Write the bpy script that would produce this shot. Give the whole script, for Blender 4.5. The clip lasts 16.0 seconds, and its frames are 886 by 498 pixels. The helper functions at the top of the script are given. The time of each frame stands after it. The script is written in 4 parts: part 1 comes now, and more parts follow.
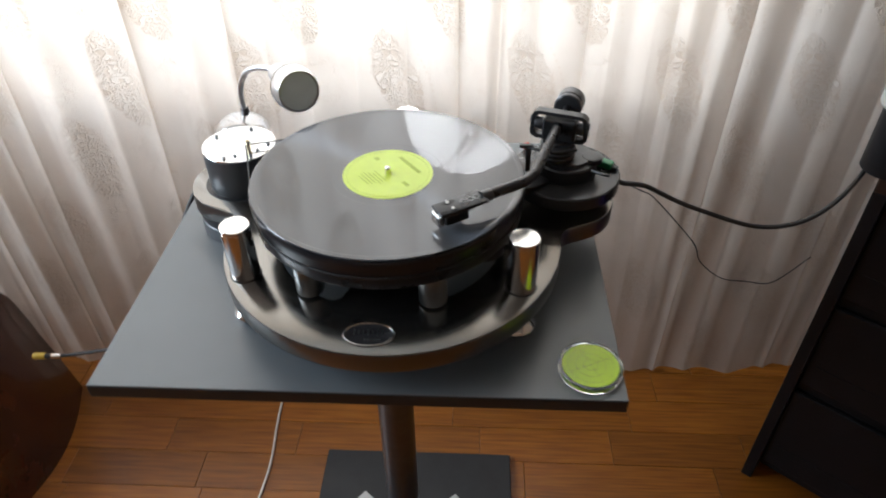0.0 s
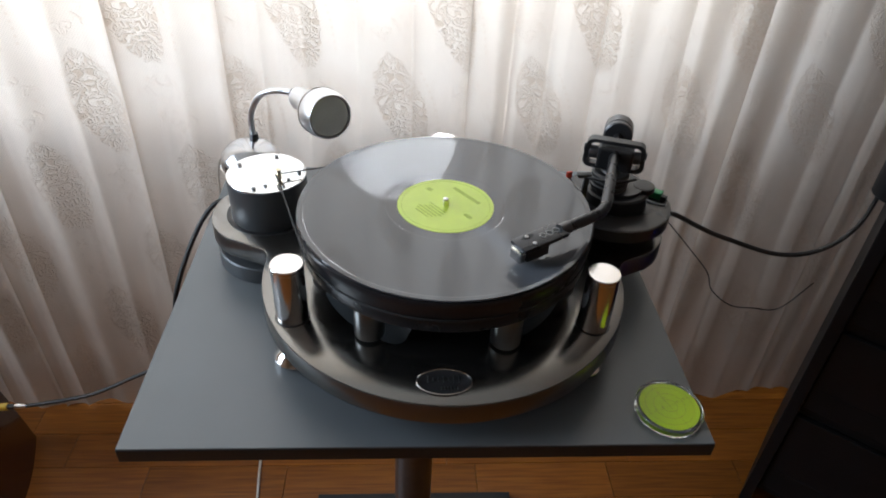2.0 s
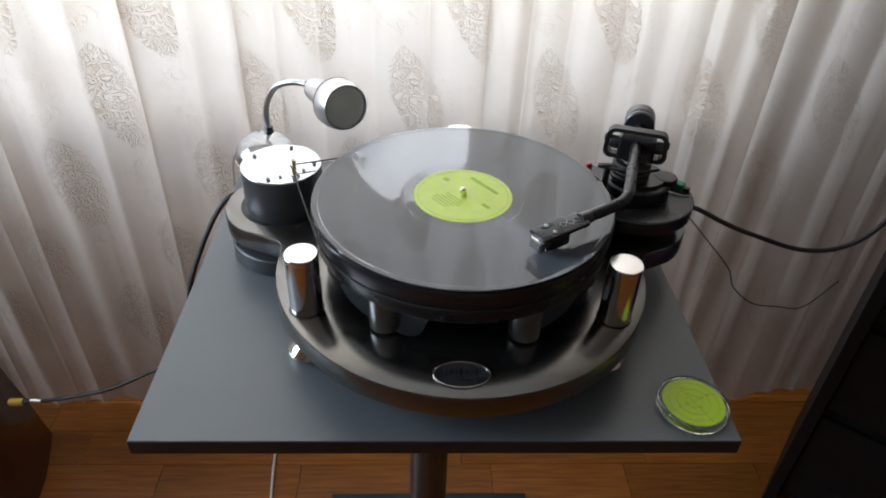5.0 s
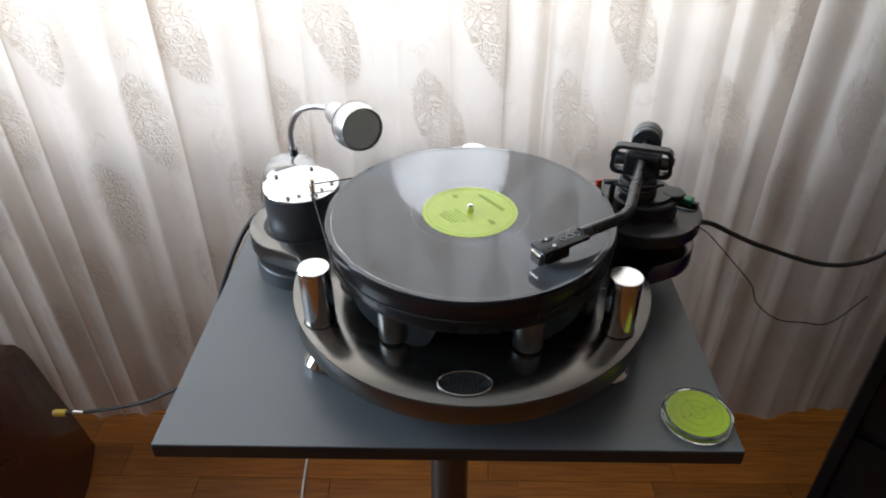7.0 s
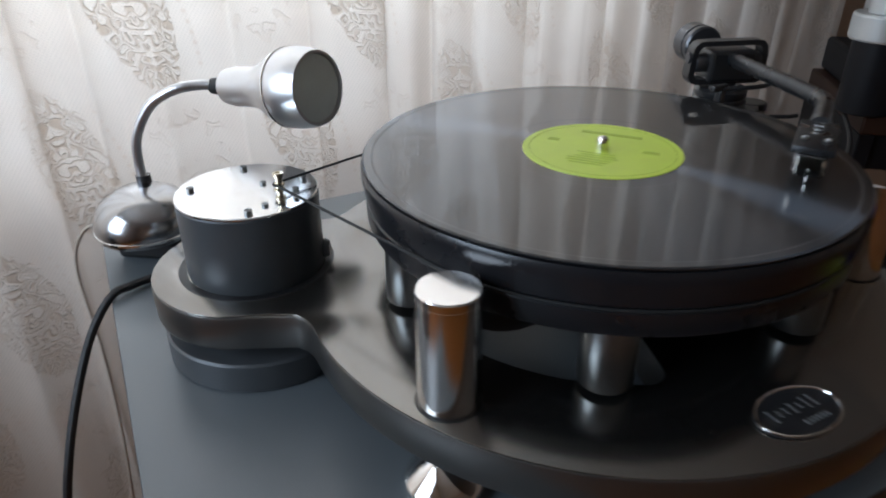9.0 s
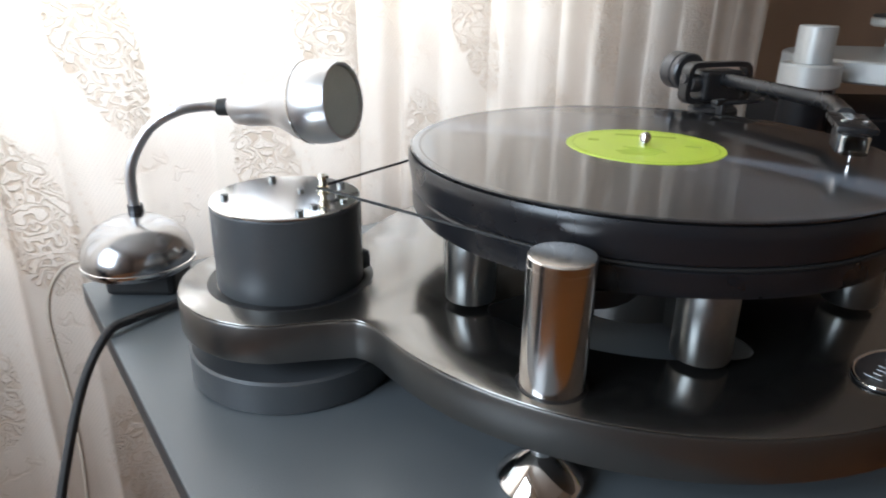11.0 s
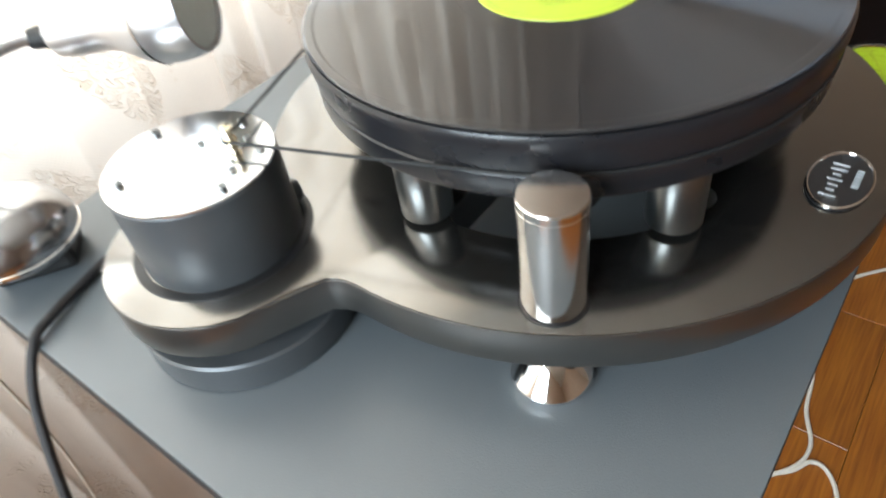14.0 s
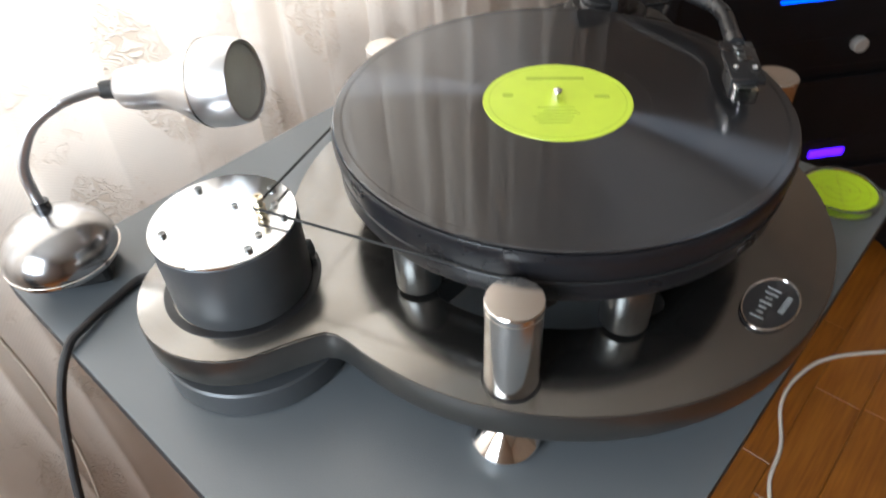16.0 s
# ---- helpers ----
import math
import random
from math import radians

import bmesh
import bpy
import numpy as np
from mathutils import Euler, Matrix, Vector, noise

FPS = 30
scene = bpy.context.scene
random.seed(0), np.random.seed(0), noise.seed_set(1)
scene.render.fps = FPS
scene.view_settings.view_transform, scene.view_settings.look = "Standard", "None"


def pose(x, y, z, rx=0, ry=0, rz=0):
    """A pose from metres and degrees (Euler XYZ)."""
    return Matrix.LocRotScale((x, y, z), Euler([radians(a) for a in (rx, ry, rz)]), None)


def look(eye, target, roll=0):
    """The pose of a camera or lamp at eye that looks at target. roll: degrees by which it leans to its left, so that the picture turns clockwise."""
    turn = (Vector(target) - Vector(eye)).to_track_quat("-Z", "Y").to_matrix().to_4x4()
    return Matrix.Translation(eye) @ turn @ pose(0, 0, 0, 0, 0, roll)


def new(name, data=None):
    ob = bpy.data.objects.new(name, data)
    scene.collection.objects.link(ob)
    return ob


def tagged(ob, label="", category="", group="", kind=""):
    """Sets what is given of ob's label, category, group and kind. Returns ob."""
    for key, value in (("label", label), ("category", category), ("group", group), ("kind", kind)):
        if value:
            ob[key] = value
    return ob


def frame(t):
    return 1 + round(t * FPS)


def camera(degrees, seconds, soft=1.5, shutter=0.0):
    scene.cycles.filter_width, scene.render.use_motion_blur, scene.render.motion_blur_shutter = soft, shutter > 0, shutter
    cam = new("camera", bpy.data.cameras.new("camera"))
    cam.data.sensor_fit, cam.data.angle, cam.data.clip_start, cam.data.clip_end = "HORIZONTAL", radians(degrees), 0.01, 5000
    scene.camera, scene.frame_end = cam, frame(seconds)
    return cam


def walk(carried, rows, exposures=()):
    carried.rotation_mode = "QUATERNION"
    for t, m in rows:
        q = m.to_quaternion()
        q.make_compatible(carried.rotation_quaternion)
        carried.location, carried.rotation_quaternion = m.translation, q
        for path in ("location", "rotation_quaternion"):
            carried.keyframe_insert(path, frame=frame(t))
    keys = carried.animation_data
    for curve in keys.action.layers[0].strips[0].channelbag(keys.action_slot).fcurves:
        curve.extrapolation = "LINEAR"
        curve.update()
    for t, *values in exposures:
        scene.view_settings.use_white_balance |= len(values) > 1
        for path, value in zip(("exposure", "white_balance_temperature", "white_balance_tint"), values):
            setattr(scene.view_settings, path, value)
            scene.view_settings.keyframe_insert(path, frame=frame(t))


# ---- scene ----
cam = camera(66.71, 16.0, soft=1.9, shutter=0.5)
# seconds, x, y, z, turn x, turn y, turn z
PATH = [
    (0.0, 0.0926, -0.6297, 1.3251, 51.04, 0.52, 2.53),
    (0.5, 0.0101, -0.6025, 1.3186, 51.84, 0.70, -1.78),
    (1.0, -0.0211, -0.5951, 1.3055, 52.22, -0.54, -3.41),
    (1.5, -0.0355, -0.5940, 1.2990, 53.39, -1.52, -3.69),
    (2.0, -0.0447, -0.5826, 1.3017, 53.17, -2.46, -2.52),
    (2.5, -0.0534, -0.5754, 1.2992, 53.15, -1.77, -2.45),
    (3.0, -0.0479, -0.5688, 1.2942, 52.82, -2.07, -1.58),
    (3.5, -0.0479, -0.5711, 1.2890, 53.50, -2.03, -1.45),
    (6.0, -0.0457, -0.5797, 1.2821, 53.12, -1.51, -1.35),
    (6.5, -0.0387, -0.5816, 1.2843, 52.79, -0.38, 0.08),
    (7.0, -0.0132, -0.6036, 1.2939, 55.12, 0.42, 1.19),
    (7.5, -0.0084, -0.6140, 1.2895, 56.03, 3.54, 1.43),
    (8.0, -0.0693, -0.5536, 1.2550, 58.65, 2.09, -2.34),
    (8.5, -0.2046, -0.4320, 1.1535, 60.02, -0.42, -16.27),
    (9.0, -0.2759, -0.3134, 1.0699, 61.52, 0.17, -27.47),
    (9.2, -0.2876, -0.2880, 1.0556, 63.06, -0.07, -29.01),
    (11.3, -0.3580, -0.2672, 0.9986, 69.84, -1.35, -39.12),
    (11.5, -0.3470, -0.2560, 0.9838, 70.20, -0.29, -43.62),
    (12.0, -0.3312, -0.2521, 1.0080, 70.31, 4.11, -46.04),
    (12.5, -0.3100, -0.2334, 1.0185, 58.83, 8.45, -49.57),
    (13.0, -0.2777, -0.2092, 1.0152, 49.83, 11.52, -48.49),
    (13.5, -0.3028, -0.1918, 1.0199, 47.23, 6.52, -54.35),
    (14.0, -0.3395, -0.1898, 1.0873, 45.95, 7.01, -53.68),
    (14.5, -0.3672, -0.1810, 1.1207, 47.04, 5.84, -53.34),
    (15.0, -0.3667, -0.1739, 1.1201, 44.97, 5.34, -55.60),
    (15.5, -0.3598, -0.1916, 1.1314, 45.72, 3.77, -54.89),
    (16.0, -0.3442, -0.2173, 1.1559, 47.58, 2.31, -48.21),
]
EXPOSURES = [(0.0, 0.75, 5760, 7), (0.5, 0.4, 5710, 7), (6.5, 0.3, 5560, 7), (7.0, 0.35, 5560, 7), (8.0, -0.05, 5460, 7), (9.0, -0.05, 5410, 7), (11.3, 0.6, 5660, 6), (12.5, 0.45, 5760, 3), (13.3, 1.25, 5760, 1), (14.0, 1.45, 5860, 3), (14.6, 0.85, 5910, 7), (16.0, 1.0, 5910, 7)]
walk(cam, [(t, pose(*row)) for t, *row in PATH], EXPOSURES)

ZB = 0.78            # height of the stand's top board above the floor

# ---- light: daylight from the window behind the lace curtain ----
world = bpy.data.worlds.new("sky")
scene.world = world
world.use_nodes = True
sky = world.node_tree.nodes.new("ShaderNodeTexSky")
sky.sky_type = "NISHITA"
sky.sun_disc = False
sky.sun_elevation, sky.sun_rotation = radians(27.6), radians(0)
world.node_tree.links.new(sky.outputs[0], world.node_tree.nodes["Background"].inputs[0])
world.node_tree.nodes["Background"].inputs[1].default_value = 0.12


sun_data = bpy.data.lights.new("sun", "SUN")
sun_data.energy, sun_data.angle, sun_data.color = 1.05, radians(10), (1.0, 0.95, 0.88)      # hazy morning sun behind the curtain
new("sun", sun_data).matrix_world = look((-0.05, 4.1, 2.15 + 0.92), (0, 0, 0.92))


def area(name, m, w, h, power, colour):
    data = bpy.data.lights.new(name, "AREA")
    data.shape, data.size, data.size_y, data.energy, data.color = "RECTANGLE", w, h, power, colour
    ob = new(name, data)
    ob.matrix_world = m
    return ob


WIN_X0, WIN_X1, WIN_Z0, WIN_Z1 = -1.55, 0.58, 0.88, 2.25
area("window_daylight", look(((WIN_X0 + WIN_X1) / 2, 0.92, 1.565), (-0.5, -1.0, 1.15)), 2.02, 1.31, 35, (0.92, 0.97, 1.0))
# second window is out of view, added for the towers' bright west reflections
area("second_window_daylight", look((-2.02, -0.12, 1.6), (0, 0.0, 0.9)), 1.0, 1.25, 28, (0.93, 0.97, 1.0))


# ---- materials ----
def nodes_of(name):
    m = bpy.data.materials.new(name)
    m.use_nodes = True
    t = m.node_tree
    return m, t, t.nodes["Principled BSDF"]


def material(name, colour, rough=0.5, metal=0.0, vary=0.12, scale=30.0, bump=0.0, bump_scale=400.0, rough_vary=0.1, coat=0.0, spec=0.5):
    """A surface with stains at one scale and grain at another."""
    m, t, b = nodes_of(name)
    N, L = t.nodes, t.links
    co = N.new("ShaderNodeTexCoord")
    big = N.new("ShaderNodeTexNoise")
    big.inputs["Scale"].default_value, big.inputs["Detail"].default_value = scale, 5
    L.new(co.outputs["Object"], big.inputs["Vector"])
    fine = N.new("ShaderNodeTexNoise")
    fine.inputs["Scale"].default_value, fine.inputs["Detail"].default_value = bump_scale, 3
    L.new(co.outputs["Object"], fine.inputs["Vector"])
    add = N.new("ShaderNodeMath")
    add.operation = "MULTIPLY_ADD"
    L.new(fine.outputs["Fac"], add.inputs[0])
    add.inputs[1].default_value = 0.4
    L.new(big.outputs["Fac"], add.inputs[2])
    ramp = N.new("ShaderNodeValToRGB")
    ramp.color_ramp.elements[0].position, ramp.color_ramp.elements[1].position = 0.45, 0.95
    c = np.array(colour)
    ramp.color_ramp.elements[0].color = (*(c * (1 - vary)), 1)
    ramp.color_ramp.elements[1].color = (*np.minimum(c * (1 + vary), 1), 1)
    L.new(add.outputs[0], ramp.inputs[0])
    L.new(ramp.outputs[0], b.inputs["Base Color"])
    rr = N.new("ShaderNodeMapRange")
    rr.inputs["To Min"].default_value, rr.inputs["To Max"].default_value = max(0.02, rough - rough_vary / 2), min(1, rough + rough_vary / 2)
    L.new(big.outputs["Fac"], rr.inputs["Value"])
    L.new(rr.outputs[0], b.inputs["Roughness"])
    b.inputs["Metallic"].default_value = metal
    b.inputs["Coat Weight"].default_value = coat
    b.inputs["Specular IOR Level"].default_value = spec
    if bump:
        bn = N.new("ShaderNodeBump")
        bn.inputs["Strength"].default_value, bn.inputs["Distance"].default_value = bump, 0.001
        L.new(fine.outputs["Fac"], bn.inputs["Height"])
        L.new(bn.outputs[0], b.inputs["Normal"])
    return m


def glow(name, colour, strength):
    m, t, b = nodes_of(name)
    b.inputs["Base Color"].default_value = (*colour, 1)
    b.inputs["Emission Color"].default_value = (*colour, 1)
    b.inputs["Emission Strength"].default_value = strength
    return m


def glass(name, colour, rough=0.02, ior=1.45):
    m, t, b = nodes_of(name)
    b.inputs["Base Color"].default_value = (*colour, 1)
    b.inputs["Roughness"].default_value, b.inputs["IOR"].default_value = rough, ior
    b.inputs["Transmission Weight"].default_value = 1.0
    return m


def record_material(name, colour, rough, wave_scale, strength):
    """Pressed vinyl: fine concentric grooves that spread highlights along the radius."""
    m, t, b = nodes_of(name)
    N, L = t.nodes, t.links
    co = N.new("ShaderNodeTexCoord")
    ln = N.new("ShaderNodeVectorMath")
    ln.operation = "LENGTH"
    L.new(co.outputs["Object"], ln.inputs[0])
    nz = N.new("ShaderNodeTexNoise")
    nz.noise_dimensions = "1D"
    nz.inputs["Scale"].default_value, nz.inputs["Detail"].default_value = wave_scale, 4
    L.new(ln.outputs["Value"], nz.inputs["W"])
    ramp = N.new("ShaderNodeValToRGB")
    ramp.color_ramp.elements[0].color = (*(np.array(colour) * 0.9), 1)
    ramp.color_ramp.elements[1].color = (*(np.array(colour) * 1.15), 1)
    L.new(nz.outputs["Fac"], ramp.inputs[0])
    L.new(ramp.outputs[0], b.inputs["Base Color"])
    rr = N.new("ShaderNodeMapRange")
    rr.inputs["To Min"].default_value, rr.inputs["To Max"].default_value = rough * 0.95, rough * 1.08
    L.new(nz.outputs["Fac"], rr.inputs["Value"])
    L.new(rr.outputs[0], b.inputs["Roughness"])
    b.inputs["Coat Weight"].default_value, b.inputs["Coat Roughness"].default_value, b.inputs["Coat IOR"].default_value = 1.0, 0.025, 1.55
    b.inputs["Specular IOR Level"].default_value = 0.1
    tan = N.new("ShaderNodeTangent")
    tan.direction_type, tan.axis = "RADIAL", "Z"
    groove, both = N.new("ShaderNodeBsdfAnisotropic"), N.new("ShaderNodeMixShader")
    groove.inputs["Color"].default_value = (0.85, 0.9, 1.0, 1)
    groove.inputs["Roughness"].default_value, groove.inputs["Anisotropy"].default_value = 0.48, strength
    groove.inputs["Rotation"].default_value = 0.25
    L.new(tan.outputs[0], groove.inputs["Tangent"])
    both.inputs[0].default_value = 0.045
    L.new(b.outputs[0], both.inputs[1])
    L.new(groove.outputs[0], both.inputs[2])
    L.new(both.outputs[0], N["Material Output"].inputs["Surface"])
    return m


def wood_floor_material(name):
    m, t, b = nodes_of(name)
    N, L = t.nodes, t.links
    co, info = N.new("ShaderNodeTexCoord"), N.new("ShaderNodeObjectInfo")
    mp = N.new("ShaderNodeMapping")
    mp.inputs["Scale"].default_value = (3, 60, 3)
    off = N.new("ShaderNodeVectorMath")
    off.operation = "ADD"
    L.new(co.outputs["Object"], off.inputs[0])
    L.new(info.outputs["Random"], off.inputs[1])
    L.new(off.outputs[0], mp.inputs["Vector"])
    grain = N.new("ShaderNodeTexNoise")
    grain.inputs["Scale"].default_value, grain.inputs["Detail"].default_value = 3, 8
    L.new(mp.outputs[0], grain.inputs["Vector"])
    ramp = N.new("ShaderNodeValToRGB")
    ramp.color_ramp.elements[0].position, ramp.color_ramp.elements[1].position = 0.3, 0.75
    ramp.color_ramp.elements[0].color, ramp.color_ramp.elements[1].color = (0.18, 0.054, 0.006, 1), (0.34, 0.122, 0.012, 1)
    L.new(grain.outputs["Fac"], ramp.inputs[0])
    hsv = N.new("ShaderNodeHueSaturation")
    mr = N.new("ShaderNodeMapRange")
    mr.inputs["To Min"].default_value, mr.inputs["To Max"].default_value = 0.82, 1.18
    L.new(info.outputs["Random"], mr.inputs["Value"])
    L.new(mr.outputs[0], hsv.inputs["Value"])
    L.new(ramp.outputs[0], hsv.inputs["Color"])
    L.new(hsv.outputs[0], b.inputs["Base Color"])
    b.inputs["Roughness"].default_value = 0.32
    b.inputs["Coat Weight"].default_value = 0.15
    bn = N.new("ShaderNodeBump")
    bn.inputs["Strength"].default_value, bn.inputs["Distance"].default_value = 0.12, 0.001
    L.new(grain.outputs["Fac"], bn.inputs["Height"])
    L.new(bn.outputs[0], b.inputs["Normal"])
    return m


def math_node(t, op, a, b=None, c=None):
    n = t.nodes.new("ShaderNodeMath")
    n.operation = op
    for i, v in enumerate((a, b, c)):
        if v is None:
            continue
        if isinstance(v, (int, float)):
            n.inputs[i].default_value = v
        else:
            t.links.new(v, n.inputs[i])
    return n.outputs[0]


def lace_material(name):
    """Cream lace: fine net, columns of embroidered medallions and strings of dots; denser thread lets less light through."""
    m, t, b = nodes_of(name)
    N, L = t.nodes, t.links
    N.remove(b)
    uv = N.new("ShaderNodeUVMap")
    sep = N.new("ShaderNodeSeparateXYZ")
    L.new(uv.outputs[0], sep.inputs[0])
    u, v = sep.outputs[0], sep.outputs[1]
    # cells 0.15 m wide, 0.34 m high, every other column shifted by half a cell
    cu = math_node(t, "DIVIDE", u, 0.15)
    col = math_node(t, "FLOOR", cu)
    fu = math_node(t, "SUBTRACT", math_node(t, "FRACT", cu), 0.5)
    shift = math_node(t, "MULTIPLY", math_node(t, "MODULO", col, 2.0), 0.5)
    fv = math_node(t, "SUBTRACT", math_node(t, "FRACT", math_node(t, "ADD", math_node(t, "MULTIPLY_ADD", v, 1 / 0.34, 0.706), shift)), 0.5)
    x, y = math_node(t, "MULTIPLY", fu, 0.15), math_node(t, "MULTIPLY", fv, 0.34)
    # medallion: pointed oval
    q = math_node(t, "ADD", math_node(t, "POWER", math_node(t, "ABSOLUTE", math_node(t, "DIVIDE", x, 0.046)), 1.7),
                  math_node(t, "POWER", math_node(t, "ABSOLUTE", math_node(t, "DIVIDE", y, 0.095)), 1.5))
    xy = N.new("ShaderNodeCombineXYZ")
    L.new(math_node(t, "ABSOLUTE", x), xy.inputs[0])
    L.new(y, xy.inputs[1])
    wv = N.new("ShaderNodeTexNoise")
    wv.inputs["Scale"].default_value, wv.inputs["Detail"].default_value, wv.inputs["Distortion"].default_value = 60, 0.4, 0.8
    L.new(xy.outputs[0], wv.inputs["Vector"])
    wave = math_node(t, "ABSOLUTE", math_node(t, "SUBTRACT", math_node(t, "FRACT", math_node(t, "MULTIPLY", wv.outputs["Fac"], 5.5)), 0.5))
    scroll = math_node(t, "MINIMUM", math_node(t, "MAXIMUM", math_node(t, "MULTIPLY_ADD", wave, -7.0, 1.9), 0.0), 1.0)      # soft-edged thread
    rim = math_node(t, "LESS_THAN", math_node(t, "ABSOLUTE", math_node(t, "SUBTRACT", q, 0.95)), 0.1)
    inside = math_node(t, "LESS_THAN", math_node(t, "MULTIPLY_ADD", wv.outputs["Fac"], 0.9, q), 1.5)
    med = math_node(t, "MAXIMUM", math_node(t, "MULTIPLY", scroll, inside), math_node(t, "MULTIPLY", rim, scroll))
    # a second, looser spray between the medallions
    q2 = math_node(t, "ADD", math_node(t, "POWER", math_node(t, "ABSOLUTE", math_node(t, "DIVIDE", x, 0.055)), 2.0),
                   math_node(t, "POWER", math_node(t, "DIVIDE", math_node(t, "SUBTRACT", math_node(t, "ABSOLUTE", y), 0.17), 0.06), 2.0))
    spray = math_node(t, "MULTIPLY", math_node(t, "LESS_THAN", q2, 1.0), math_node(t, "MULTIPLY", scroll, math_node(t, "GREATER_THAN", wv.outputs["Fac"], 0.5)))
    # strings of dots along the column's sides
    dx = math_node(t, "SUBTRACT", math_node(t, "ABSOLUTE", x), math_node(t, "MULTIPLY_ADD", math_node(t, "COSINE", math_node(t, "MULTIPLY", y, 18.5)), 0.012, 0.052))
    dy = math_node(t, "MULTIPLY", math_node(t, "SUBTRACT", math_node(t, "FRACT", math_node(t, "DIVIDE", y, 0.012)), 0.5), 0.012)
    dots = math_node(t, "LESS_THAN", math_node(t, "ADD", math_node(t, "MULTIPLY", dx, dx), math_node(t, "MULTIPLY", dy, dy)), 0.0024 ** 2)
    dots = math_node(t, "MULTIPLY", dots, math_node(t, "MULTIPLY", math_node(t, "LESS_THAN", math_node(t, "ABSOLUTE", y), 0.075), math_node(t, "GREATER_THAN", x, 0.0)))
    # fine net: crossed threads, 5 mm apart
    nx = math_node(t, "ABSOLUTE", math_node(t, "SINE", math_node(t, "MULTIPLY", math_node(t, "ADD", u, v), 640)))
    ny = math_node(t, "ABSOLUTE", math_node(t, "SINE", math_node(t, "MULTIPLY", math_node(t, "SUBTRACT", u, v), 640)))
    net = math_node(t, "MAXIMUM", math_node(t, "GREATER_THAN", nx, 0.75), math_node(t, "GREATER_THAN", ny, 0.75))
    thread = math_node(t, "MAXIMUM", math_node(t, "MAXIMUM", med, math_node(t, "MULTIPLY", spray, 0.35)), dots)
    dif, tra, clear = N.new("ShaderNodeBsdfDiffuse"), N.new("ShaderNodeBsdfTranslucent"), N.new("ShaderNodeBsdfTransparent")
    cloud = N.new("ShaderNodeTexNoise")
    cloud.inputs["Scale"].default_value = 9
    L.new(uv.outputs[0], cloud.inputs["Vector"])
    tone = N.new("ShaderNodeMixRGB")
    tone.inputs[1].default_value, tone.inputs[2].default_value = (0.605, 0.505, 0.415, 1), (0.73, 0.65, 0.56, 1)
    L.new(cloud.outputs["Fac"], tone.inputs[0])
    dense = N.new("ShaderNodeMixRGB")
    dense.blend_type = "MULTIPLY"
    dense.inputs[2].default_value = (0.79, 0.73, 0.665, 1)
    L.new(thread, dense.inputs[0])
    L.new(tone.outputs[0], dense.inputs[1])
    L.new(tone.outputs[0], dif.inputs["Color"])
    L.new(dense.outputs[0], tra.inputs["Color"])
    bn = N.new("ShaderNodeBump")
    bn.inputs["Strength"].default_value, bn.inputs["Distance"].default_value = 0.9, 0.002
    L.new(math_node(t, "ADD", thread, math_node(t, "MULTIPLY", net, 0.3)), bn.inputs["Height"])
    L.new(bn.outputs[0], dif.inputs["Normal"])
    L.new(bn.outputs[0], tra.inputs["Normal"])
    cloth, hole = N.new("ShaderNodeMixShader"), N.new("ShaderNodeMixShader")
    L.new(math_node(t, "MULTIPLY_ADD", thread, -0.12, 0.57), cloth.inputs[0])
    L.new(dif.outputs[0], cloth.inputs[1])
    L.new(tra.outputs[0], cloth.inputs[2])
    gap = math_node(t, "MULTIPLY", math_node(t, "SUBTRACT", 1.0, thread), math_node(t, "MULTIPLY_ADD", net, -0.08, 0.12))
    L.new(gap, hole.inputs[0])
    L.new(cloth.outputs[0], hole.inputs[1])
    L.new(clear.outputs[0], hole.inputs[2])
    L.new(hole.outputs[0], N["Material Output"].inputs["Surface"])
    return m


